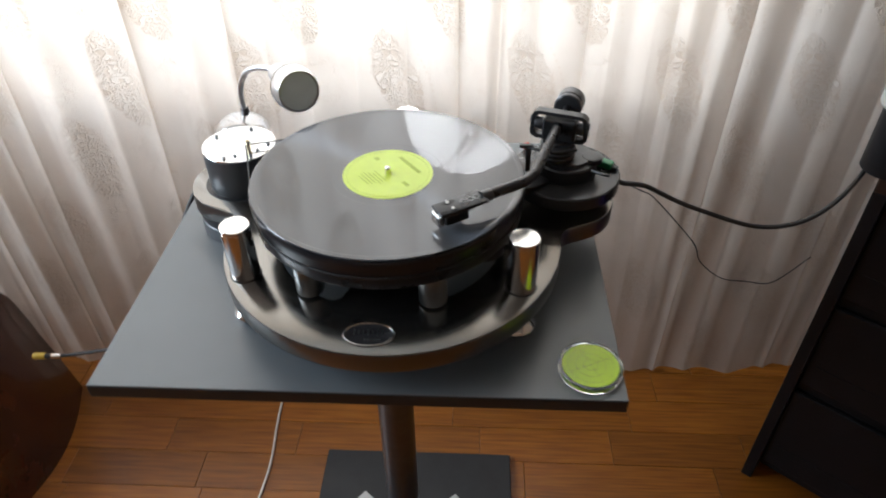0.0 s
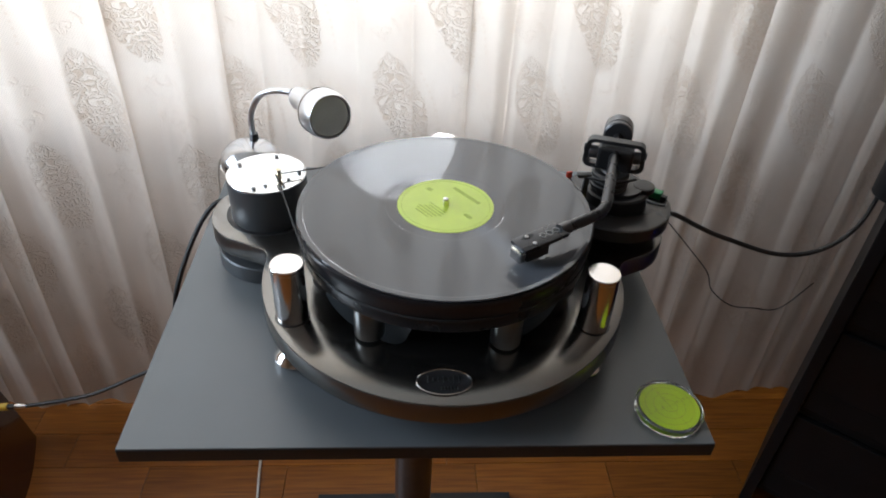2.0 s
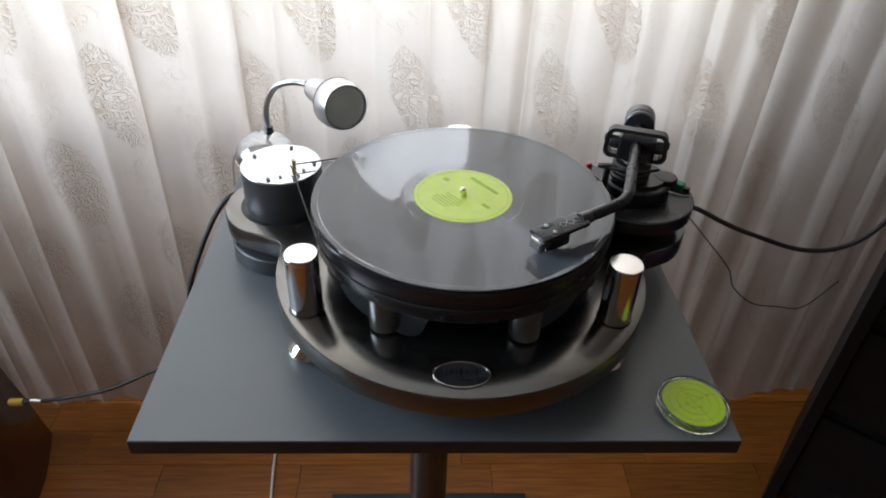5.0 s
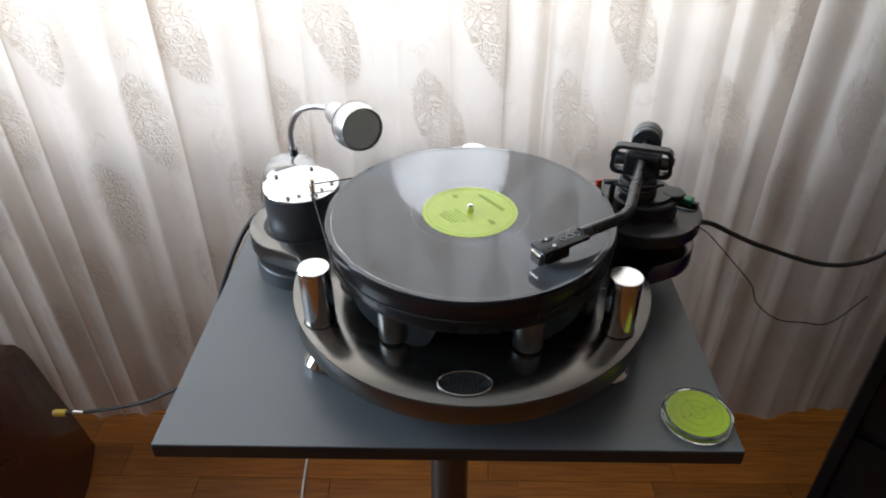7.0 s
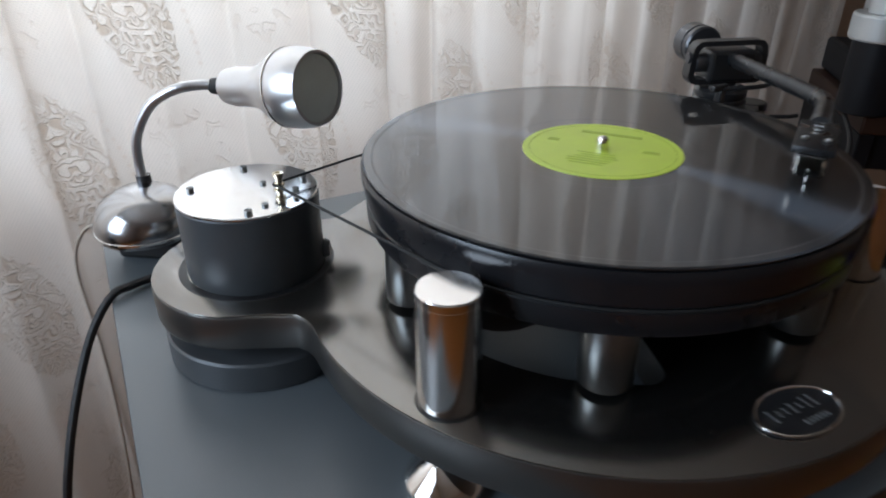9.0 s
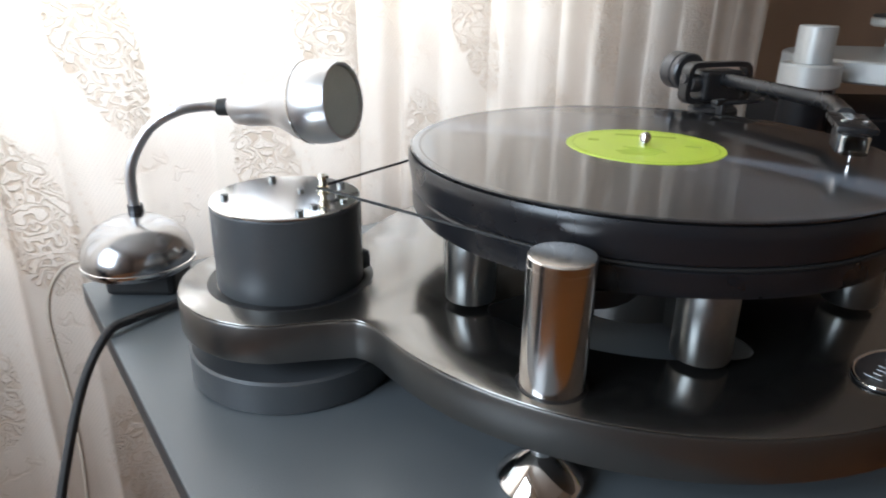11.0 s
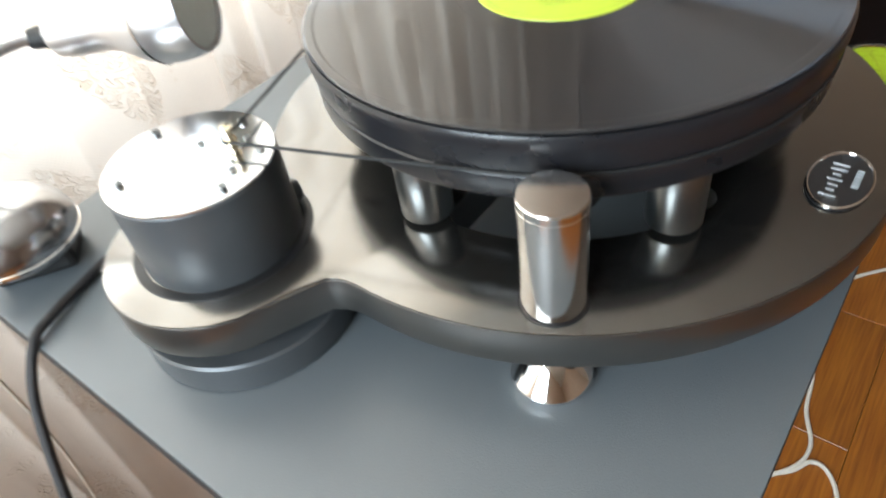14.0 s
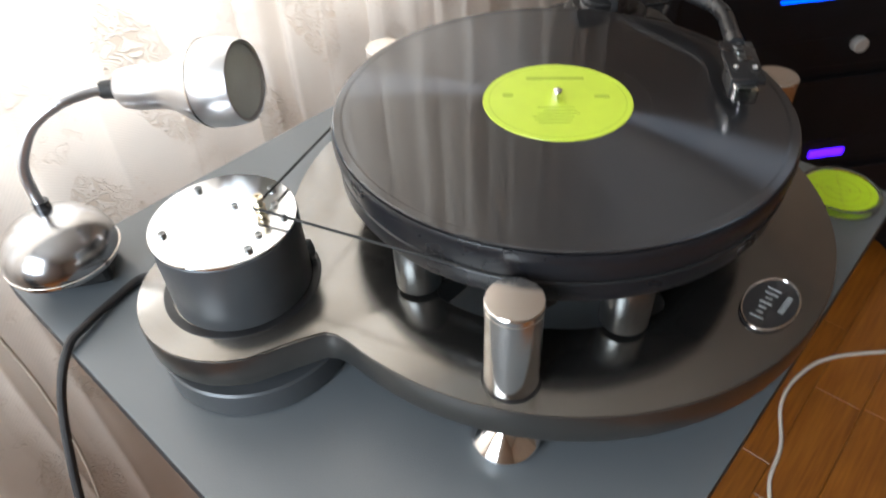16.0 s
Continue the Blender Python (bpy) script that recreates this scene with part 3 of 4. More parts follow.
def turntable():
    t = thing("turntable", (0, 0, ZB), "black belt-drive turntable with chrome towers and smoked plinth", "turntable")
    slots = [sector_slot(179 + 120 * i, 251 + 120 * i, 0.045, 0.132) for i in range(3)]
    pl = part("plinth", plate_with_slots(blended_outline([(0.002, 0, R_PL + 0.0015), (*MOT, 0.070), (0.205, 0.082, 0.066)]), slots, 0.0360, 0.0600), "plinth_side", t, "satin dark grey plinth with two rounded ears", True)
    part("polished_face", plate_with_slots(blended_outline([(0.002, 0, R_PL + 0.0008), (*MOT, 0.0693), (0.205, 0.082, 0.0653)]), slots, 0.0600, 0.0608, 0.0004), "plinth", pl, "glossy dark bronze-grey plinth with two rounded ears", True)
    # black ring on the solid plinth stands for the shaded gap round the motor
    part("motor_opening", lathe([(0.0465, 0.0606), (0.0465, 0.0613), (0.0515, 0.0613), (0.0525, 0.0606)], 64, (*MOT, 0)), "sub", t, "", True)
    towers = [(-0.1527, -0.0813), (0.1477, -0.0926), (0.006, 0.1735)]
    for x, y in towers:
        tw = part("tower", lathe([(0, 0.0608), (0.0159, 0.0608), (0.0159, 0.1226), (0.01575, 0.1227), (0.01575, 0.1229), (0.0159, 0.1230), (0.0159, 0.1266), (0.0152, 0.1274), (0, 0.1274)], 56, (x, y, 0)), "tower", t, "polished metal suspension tower", True)
        part("tower_seat", lathe([(0.0162, 0.0606), (0.0162, 0.0611), (0.0172, 0.0611), (0.0172, 0.0606)], 48, (x, y, 0)), "sub", tw, "", True)
        part("foot", lathe([(0, 0), (0.0170, 0), (0.0213, 0.004), (0.0220, 0.0065), (0.0212, 0.0082), (0.0080, 0.0200), (0.0055, 0.0220), (0.0055, 0.0360), (0, 0.0360)], 48, (x - 0.002, y + 0.001, 0)), "chrome", t, "shiny chrome cone foot", True)
    oval = Matrix.Translation((-0.0055, -0.1695, 0)) @ Matrix.Diagonal((1.0, 0.61, 1.0, 1.0))
    bd = lathe([(0, 0.0608), (0.0252, 0.0608), (0.0258, 0.0614), (0.0258, 0.0622), (0.0247, 0.0624), (0.0242, 0.0621), (0, 0.0621)], 72)
    bd.transform(oval)
    badge = part("badge", bd, "gunmetal", t, "oval black maker's badge with a chrome rim", True)
    rim = tube([(-0.0055 + 0.0250 * math.cos(a), -0.1695 + 0.01525 * math.sin(a), 0.0624) for a in np.linspace(0, 2 * math.pi, 65)[:-1]], 0.0008, 8, 0, True)
    part("badge_rim", rim, "chrome", badge, "", True)
    for dx, dy, w, h in ([(-0.0150 + 0.0047 * i, 0.0025, 0.0013, (0.0085, 0.0042, 0.005, 0.0075, 0.0042, 0.0085, 0.0085)[i]) for i in range(7)] + [(-0.003 + 0.0029 * i, -0.0075, 0.0011, 0.0036) for i in range(6)]):
        part("badge_bar", box((w, h, 0.0006), (-0.0055 + dx, -0.1695 + dy, 0.0624), 0.0002), "weight", badge, "plain silver bar")
    # sub-chassis under the platter
    ch = part("sub_chassis", prism(blended_outline([(0, 0, 0.085), (-0.114, -0.061, 0.016), (0.110, -0.069, 0.016), (0.004, 0.130, 0.016), (0.16, 0.07, 0.03)], 160, 0.09), 0.090, 0.1005, 0.001), "sub", t, "black sub-chassis beneath the platter", True)
    part("bearing_housing", solid(0.026, 0.0615, 0.0898, 0.001), "sub", ch, "", True)
    p = part("platter", lathe([(0, 0.1028), (0.1465, 0.1028), (0.1490, 0.1036), (0.1500, 0.1055), (0.1502, 0.1165), (0.1494, 0.1175), (0.1494, 0.1195), (0.1505, 0.1205), (0.1525, 0.1325), (0.1525, 0.1375), (0.1515, 0.1398), (0, 0.1400)], 144), "platter", t, "thick black platter with a belt groove round its wall", True)
    for deg in (175, 235, 295, 355, 55, 115):
        a = radians(deg)
        part("weight", solid(0.0148, 0.0642, 0.1027, 0.001, 40, (0.131 * math.cos(a), 0.131 * math.sin(a), 0)), "weight", p, "steel weight hung under the platter rim", True)
    part("spindle", lathe([(0.0036, 0.1400), (0.0036, 0.1475), (0.0030, 0.1495), (0.0014, 0.1505), (0, 0.1506)], 24), "chrome", p, "steel centre spindle", True)
    # arm board on the other ear
    ab = part("arm_board", lathe([(0, 0.078), (0.066, 0.078), (0.0675, 0.0795), (0.0675, 0.0935), (0.066, 0.095), (0, 0.095)], 72, (*ARMC, 0)), "armboard", t, "thick black round arm board", True)
    part("arm_board_spacer", solid(0.02, 0.0608, 0.078, 0.0005, 32, (*ARMC, 0)), "sub", ab)
    return t


turntable()


def record():
    r = thing("vinyl_record", (0, 0, ZB + 0.1402), "black vinyl record with a lime label, lying on the platter", "record")
    part("disc", lathe([(0.0037, 0.0), (0.1492, 0.0), (0.151, 0.0006), (0.1512, 0.0013), (0.1503, 0.0020), (0.1462, 0.0020), (0.1460, 0.0020), (0.1447, 0.0016), (0.1445, 0.0016), (0.0622, 0.0016), (0.0620, 0.0016), (0.0615, 0.0015), (0.0613, 0.0015), (0.0037, 0.0015)], 160), "vinyl", r, "", True)
    lab = part("label", lathe([(0.0037, 0.0015), (0.0037, 0.0019), (0.0496, 0.0019), (0.0498, 0.0019), (0.05, 0.0015)], 96), "label", r, "lime green paper label", True)
    part("label_ring", lathe([(0.0455, 0.00185), (0.0455, 0.00200), (0.0459, 0.00200), (0.0459, 0.00185)], 96), "ink", lab)
    rng = random.Random(7)
    bars = [(0.0, 0.029, 0.040, 0.0042), (-0.033, 0.006, 0.007, 0.005), (0.030, 0.004, 0.010, 0.004)]
    bars += [(rng.uniform(-0.004, 0.004), -0.010 - 0.0038 * i, rng.uniform(0.020, 0.046 - 0.004 * i), 0.0011) for i in range(6)]
    for x, y, w, h in bars:
        part("print_bar", box((w, h, 0.0002), (x, y, 0.00196), 0), "ink", lab)
    for o in r.children:
        o.rotation_euler = (0, 0, radians(-52))
    return r


record()


def motor():
    m = thing("motor_unit", (*MOT, ZB), "dark grey round motor with a polished top plate", "motor")
    part("base", lathe([(0, 0), (0.066, 0), (0.0675, 0.0015), (0.0675, 0.0205), (0.066, 0.022), (0, 0.022)], 72), "motor", m, "low dark grey base disc", True)
    part("neck", lathe([(0, 0.022), (0.0445, 0.022), (0.0445, 0.028), (0, 0.028)], 64), "sub", m, "black spacer ring", True)
    part("housing", lathe([(0, 0.028), (0.0455, 0.028), (0.0458, 0.0285), (0.0458, 0.1118), (0.0452, 0.1125), (0, 0.1125)], 80), "motor", m, "", True)
    top = part("top_plate", lathe([(0, 0.1126), (0.0452, 0.1126), (0.0458, 0.1132), (0.0458, 0.1141), (0.0452, 0.1147), (0, 0.1147)], 80), "plate", m, "bright polished aluminium top plate", True)
    for dx, dy in ((-0.0335, 0.0145), (-0.008, -0.0375), (0.0375, -0.0005), (0.006, 0.0365)):
        sc = part("screw", lathe([(0, 0.1147), (0.0023, 0.1147), (0.0025, 0.1152), (0.0025, 0.1168), (0.0021, 0.1172), (0.0012, 0.1172), (0.0011, 0.1162), (0, 0.1162)], 16, (dx, dy, 0)), "weight", top, "small steel socket screw", True)
    for dx, dy in ((0.004, -0.031), (0.028, -0.0155), (0.0115, 0.004), (0.024, -0.030)):
        part("small_screw", lathe([(0, 0.1147), (0.0021, 0.1147), (0.0022, 0.1150), (0.0022, 0.1163), (0.0012, 0.1165), (0.0011, 0.1157), (0, 0.1157)], 14, (dx, dy, 0)), "weight", top, "", True)
    px, py = 0.0175, -0.0165
    part("pulley", lathe([(0, 0.1147), (0.0020, 0.1147), (0.0020, 0.1165), (0.0036, 0.1168), (0.0036, 0.1180), (0.0026, 0.1186), (0.0026, 0.1200), (0.0036, 0.1206), (0.0036, 0.1218), (0.0024, 0.1224), (0.0024, 0.1262), (0.0035, 0.1268), (0.0035, 0.1289), (0.0014, 0.1290), (0.0013, 0.1278), (0, 0.1278)], 28, (px, py, 0)), "brass", m, "stepped brass pulley", True)
    part("cable_boss", lathe([(0, -0.004), (0.006, -0.004), (0.0068, 0), (0.0055, 0.003), (0, 0.004)], 24, (0.0435, -0.018, 0.069), aim((0, 0, 0), (0.9, -0.35, 0))), "motor", m, "", True)
    return m


motor()


def belt():
    px, py, r, z = MOT[0] + 0.0175, MOT[1] - 0.0165, 0.1506, 0.1203
    d = math.hypot(px, py)
    a0, half = math.atan2(py, px), math.acos(r / d)
    a, b = a0 + half, a0 - half + 2 * math.pi
    loop = [(r * math.cos(x), r * math.sin(x), z - 0.0015) for x in np.linspace(b, a, 120)]
    g = a0 + math.pi / 2
    pul = [(px + 0.0034 * math.cos(a0 + s), py + 0.0034 * math.sin(a0 + s), z + 0.0008) for s in np.linspace(1.4, -1.4, 7)]
    ob = part("drive_belt", tube([(x, y, q + ZB) for x, y, q in loop + pul], 0.0009, 8, 0, True), "rubber", None, "", True)
    return tagged(ob, "thin black rubber drive belt round the platter and pulley", "belt")


belt()


# ---- the tonearm ----
PIV, BEND, HEAD = Vector((0.195, 0.082, 0.163)), Vector((0.1547, -0.0389, 0.162)), Vector((0.0687, -0.0943, 0.1615))


def tonearm():
    t = thing("tonearm", (0, 0, ZB), "black tonearm with rectangular gimbal, lowered on the record", "tonearm")
    part("arm_base", lathe([(0, 0.095), (0.037, 0.095), (0.038, 0.096), (0.038, 0.112), (0.036, 0.114), (0.030, 0.115), (0.030, 0.119), (0, 0.119)], 56, (*ARMC, 0)), "black", t, "", True)
    part("pillar", lathe([(0, 0.119), (0.013, 0.119), (0.013, 0.138), (0.011, 0.141), (0, 0.141)], 36, (PIV.x, PIV.y, 0)), "black", t, "", True)
    ax = (PIV - BEND).normalized()
    side = ax.cross(Vector((0, 0, 1))).normalized()
    frame_m = Matrix((( side.x, ax.x, 0, PIV.x), (side.y, ax.y, 0, PIV.y), (side.z, 0, 1, PIV.z), (0, 0, 0, 1)))
    yoke = bmesh.new()

    def rounded(w0, w1, z0, z1, r):
        out = []
        for cx, cz, q0 in ((w1 - r, z1 - r, 0), (-w1 + r, z1 - r, 90), (-w0 + r, z0 + r, 180), (w0 - r, z0 + r, 270)):
            out += [(cx + r * math.cos(radians(q0 + 18 * i)), cz + r * math.sin(radians(q0 + 18 * i))) for i in range(6)]
        return out
    outer, inner = rounded(0.0345, 0.033, -0.0215, 0.0140, 0.009), rounded(0.0295, 0.0280, -0.0165, 0.0098, 0.0055)
    k = len(outer)
    loops = [[yoke.verts.new((x, y, z)) for x, z in ring] for ring, y in ((outer, -0.0055), (outer, 0.0055), (inner, 0.0055), (inner, -0.0055))]
    for a, b in zip(loops, loops[1:] + loops[:1]):
        for i in range(k):
            yoke.faces.new((a[i], a[(i + 1) % k], b[(i + 1) % k], b[i]))
    yoke.transform(frame_m)
    yk = part("gimbal_frame", yoke, "black", t, "open rectangular black gimbal frame", True)
    for s in (-1, 1):
        part("bearing_screw", solid(0.0045, 0, 0.006, 0.0006, 20, (0, 0, 0), aim(PIV + side * s * 0.029, PIV + side * s * 0.05)), "gunmetal", yk)
    part("bearing_block", box((0.040, 0.026, 0.026), (0.001, 0.002, -0.006), 0.003), "black", t).matrix_local = frame_m
    for s in (-1, 1):
        part("bearing_cup", solid(0.0075, 0, 0.012, 0.001, 24, (0, 0, 0), aim(PIV + side * s * 0.017 + Vector((0, 0, -0.004)), PIV + side * s * 0.05 + Vector((0, 0, -0.004)))), "gunmetal", t, "", True)
    part("height_collar", lathe([(0, 0.119), (0.021, 0.119), (0.022, 0.1205), (0.022, 0.1235), (0.0205, 0.125), (0.022, 0.1265), (0.022, 0.1295), (0.0205, 0.131), (0.0215, 0.1325), (0.0215, 0.1365), (0.019, 0.139), (0, 0.139)], 40, (PIV.x, PIV.y, 0)), "black", t, "ribbed black height collar", True)
    part("bearing_axle", tube([PIV - side * 0.028, PIV + side * 0.028], 0.003, 12, 2), "gunmetal", t, "", True)
    d2 = (HEAD - BEND).normalized()
    line = [PIV - ax * 0.01, PIV - ax * 0.06, BEND + ax * 0.018, BEND + ax * 0.006 + d2 * 0.003, BEND + d2 * 0.014, BEND + d2 * 0.058]
    part("arm_tube", tube(line, 0.0057, 18, 10), "arm", t, "bent satin black arm tube", True)
    part("collar", lathe([(0, 0), (0.0062, 0), (0.0062, 0.012), (0, 0.012)], 20, (0, 0, 0), aim(BEND + d2 * 0.050, BEND + d2 * 0.07)), "gunmetal", t, "", True)
    # counterweight on its stub
    part("stub", tube([PIV + ax * 0.008, PIV + ax * 0.046], 0.0045, 14, 2), "black", t, "", True)
    cw = part("counterweight", lathe([(0, 0.0), (0.0155, 0.0), (0.017, 0.0015), (0.017, 0.007), (0.0162, 0.0075), (0.0162, 0.0095), (0.017, 0.010), (0.017, 0.024), (0.0155, 0.0255), (0.008, 0.0258), (0.0075, 0.024), (0, 0.024)], 44, (0, 0, 0), aim(PIV + ax * 0.038, PIV + ax * 0.1)), "gunmetal", t, "grey ridged counterweight", True)
    # head shell; dark shapes laid on top stand for its shaded slots and holes
    h0 = BEND + d2 * 0.059
    sd = d2.cross(Vector((0, 0, 1))).normalized()
    hm = Matrix(((d2.x, sd.x, 0, h0.x), (d2.y, sd.y, 0, h0.y), (0, 0, 1, 0.1625), (0, 0, 0, 1)))
    hs = box((0.054, 0.0215, 0.0042), (0.027, 0, -0.0003), 0.0011)
    hs.transform(hm)
    shell = part("head_shell", hs, "arm", t, "drilled black head shell", True)
    for x, y, r in ((0.008, 0, 0.0026), (0.016, 0.0, 0.0026), (0.024, 0.0, 0.0022)):
        hb = lathe([(0, 0.0019), (r, 0.0019), (r + 0.0006, 0.0021), (0, 0.0021)], 20, (x, y, 0))
        hb.transform(hm)
        part("hole", hb, "rubber", shell)
        rb = lathe([(r + 0.0004, 0.0018), (r + 0.0005, 0.0023), (r + 0.0009, 0.0023), (r + 0.0010, 0.0018)], 20, (x, y, 0))
        rb.transform(hm)
        part("hole_rim", rb, "weight", shell, "", True)
    for y in (-0.0058, 0.0058):
        slot = prism([(0.038 + 0.0075 * math.cos(a) , y + 0.0028 * math.sin(a)) for a in np.linspace(0, 2 * math.pi, 25)[:-1]], 0.0017, 0.0021, 0.0001)
        slot.transform(hm)
        part("slot", slot, "rubber", shell)
        sb = lathe([(0, 0.0018), (0.0016, 0.0018), (0.0018, 0.0022), (0.0018, 0.0030), (0.0011, 0.0032), (0.001, 0.0026), (0, 0.0026)], 16, (0.039, y, 0.0002))
        sb.transform(hm)
        part("screw", sb, "satin", shell, "small bright cartridge screw", True)
    cb = box((0.026, 0.0175, 0.0125), (0.035, 0, -0.0087), 0.0014)
    cb.transform(hm)
    cart = part("cartridge", cb, "black", t, "", True)
    gb = box((0.008, 0.015, 0.012), (0.0525, 0, -0.0085), 0.0018)
    gb.transform(hm)
    part("stylus_guard", gb, "clear", cart, "clear plastic stylus holder")
    nb = lathe([(0, -0.0068), (0.0006, -0.0062), (0.0009, 0), (0, 0)], 8, (0.048, 0, -0.0135))
    nb.transform(hm)
    part("stylus", nb, "chrome", cart)
    for i, (mt, y) in enumerate((("red", 0.005), ("white", 0.0015), ("green", -0.0015), ("cord", -0.005))):
        a, b = hm @ Vector((0.030, y, -0.006)), hm @ Vector((0.006, y * 0.5, -0.004))
        part("lead_wire", tube([a, (a + b) / 2 + Vector((0, 0, -0.004)), b], 0.0006, 6, 6), mt, shell, "", True)
    # arm lift, rest and dial
    part("bias_dial", lathe([(0, 0.112), (0.0125, 0.112), (0.0132, 0.113), (0.0132, 0.1185), (0.012, 0.1195), (0.006, 0.1198), (0, 0.1195)], 36, (ARMC[0] + 0.030, ARMC[1] - 0.006, 0)), "black", t, "round black bias dial", True)
    part("lift_lever", tube([(0.236, 0.060, 0.112), (0.246, 0.050, 0.113), (0.254, 0.046, 0.114)], 0.0018, 10, 6), "black", t, "", True)
    part("arm_rest", join(box((0.006, 0.006, 0.034), (0.158, 0.050, 0.134), 0.001), box((0.016, 0.006, 0.004), (0.155, 0.050, 0.150), 0.001)), "black", t)
    part("lift_platform", tube([(0.150, 0.052, 0.148), (0.185, 0.036, 0.150), (0.212, 0.046, 0.148)], 0.0018, 10, 6), "black", t, "", True)
    part("terminal_clip", box((0.026, 0.011, 0.009), (0.256, 0.098, 0.0995), 0.0015, -35), "green", t, "small green clip")
    part("clip_tip", box((0.010, 0.007, 0.005), (0.268, 0.089, 0.098), 0.001, -30), "sub", t)
    part("tag", box((0.007, 0.004, 0.009), (0.163, 0.137, 0.0995), 0.001, 20), "red", t, "small orange-red tag")
    return t


tonearm()


# ---- loose things on the board ----
def spirit_level():
    s = thing("spirit_level", (0.2212, -0.1533, ZB), "round clear spirit level filled with lime liquid, on the board's corner", "spirit level")
    part("case", lathe([(0.0298, 0.0005), (0.0325, 0.0), (0.0335, 0.001), (0.0335, 0.0075), (0.0328, 0.0085), (0.0303, 0.0085), (0.0298, 0.0078)], 72), "clear", s, "clear acrylic case", True)
    part("liquid", lathe([(0, 0.0), (0.0290, 0.0), (0.0296, 0.0005), (0.0296, 0.0072), (0.029, 0.0078), (0, 0.0078)], 64), "lime", s, "lime green liquid", True)
    for r in (0.0075, 0.0155, 0.0235):
        part("ring_mark", lathe([(r, 0.0077), (r, 0.0080), (r + 0.0003, 0.0080), (r + 0.0003, 0.0077)], 64), "ink", s)
    for a in (0, 90):
        part("cross_line", box((0.054, 0.0003, 0.0003), (0, 0, 0.0078), 0, a + 24), "ink", s)
    for i in range(8):
        a = radians(24 + 45 * (i // 2) * 2)
        q = 0.009 if i % 2 else 0.017
        part("tick_bar", box((0.003, 0.0008, 0.0003), (q * math.cos(a) + 0.001, q * math.sin(a) + 0.002, 0.0079), 0, 24), "ink", s)
    return s


spirit_level()


def clip_lamp():
    lamp = thing("gooseneck_lamp", (-0.258, 0.289, ZB), "small chrome gooseneck lamp, switched off, on the board's back corner", "lamp")
    at = Vector((-0.258, 0.289, 0))
    foot = box((0.056, 0.044, 0.024), (0.002, -0.008, 0.012), 0.005, -35)
    part("foot", foot, "rubber", lamp, "black rubber foot")
    dome = [(0, 0.020), (0.034, 0.020), (0.041, 0.022), (0.043, 0.027), (0.0425, 0.035), (0.039, 0.045), (0.031, 0.054), (0.020, 0.0600), (0.009, 0.0622), (0, 0.0626)]
    part("base", lathe(dome, 64, (-0.004, -0.010, 0)), "dome", lamp, "domed chrome base", True)
    part("base_seam", lathe([(0.0426, 0.0255), (0.0436, 0.026), (0.0436, 0.028), (0.0426, 0.0285)], 64, (-0.004, -0.010, 0)), "chrome", lamp, "", True)
    neck = [Vector(p) - at for p in ((-0.2565, 0.2925, 0.057), (-0.2575, 0.2915, 0.078), (-0.2545, 0.2890, 0.103), (-0.2400, 0.2800, 0.130), (-0.2200, 0.2690, 0.1435), (-0.2000, 0.2620, 0.1465), (-0.1880, 0.2560, 0.1460))]
    part("gooseneck", tube(neck, 0.0042, 14, 40, wave=0.00006, pitch=0.0036), "satin", lamp, "ribbed chrome gooseneck", True)
    part("neck_socket", lathe([(0, 0.056), (0.0065, 0.056), (0.0060, 0.068), (0, 0.068)], 20, (0.0015, 0.0035, 0)), "gunmetal", lamp, "", True)
    a, b = Vector((-0.188, 0.256, 0.1455)) - at, Vector((-0.1313, 0.1635, 0.1585)) - at
    L = (b - a).length
    m = aim(a, b)
    part("collar", lathe([(0, -0.004), (0.0065, -0.004), (0.0068, 0.006), (0.0085, 0.008), (0.0085, 0.012), (0, 0.012)], 28, (0, 0, 0), m), "rubber", lamp, "black collar", True)
    part("head", lathe([(0, 0.010), (0.0100, 0.0105), (0.0140, 0.015), (0.0156, 0.025), (0.0156, 0.036), (0.0158, 0.046), (0.0178, 0.055), (0.0222, 0.064), (0.0270, 0.073), (0.0298, 0.083), (0.0302, 0.091), (0.0293, L - 0.008), (0.0272, L), (0.0250, L), (0.0246, L - 0.004), (0, L - 0.004)], 64, (0, 0, 0), m), "satin", lamp, "bell-shaped chrome lamp head", True)
    part("head_ring", lathe([(0.0286, 0.0800), (0.0300, 0.0806), (0.0302, 0.0816), (0.0290, 0.0822)], 64, (0, 0, 0), m), "chrome", lamp, "", True)
    part("lens", lathe([(0, L - 0.0038), (0.0245, L - 0.0038), (0.0245, L - 0.002), (0.020, L - 0.0012), (0, L - 0.0008)], 48, (0, 0, 0), m), "lens", lamp, "grey frosted lens", True)
    return lamp


clip_lamp()


# ---- cables ----
def cable(name, points, radius, mat, label, dz=ZB, steps=10):
    ob = part(name, tube([(x, y, z + dz) for x, y, z in points], radius, 10, steps), mat, None, "", True)
    return tagged(ob, label, "cable")


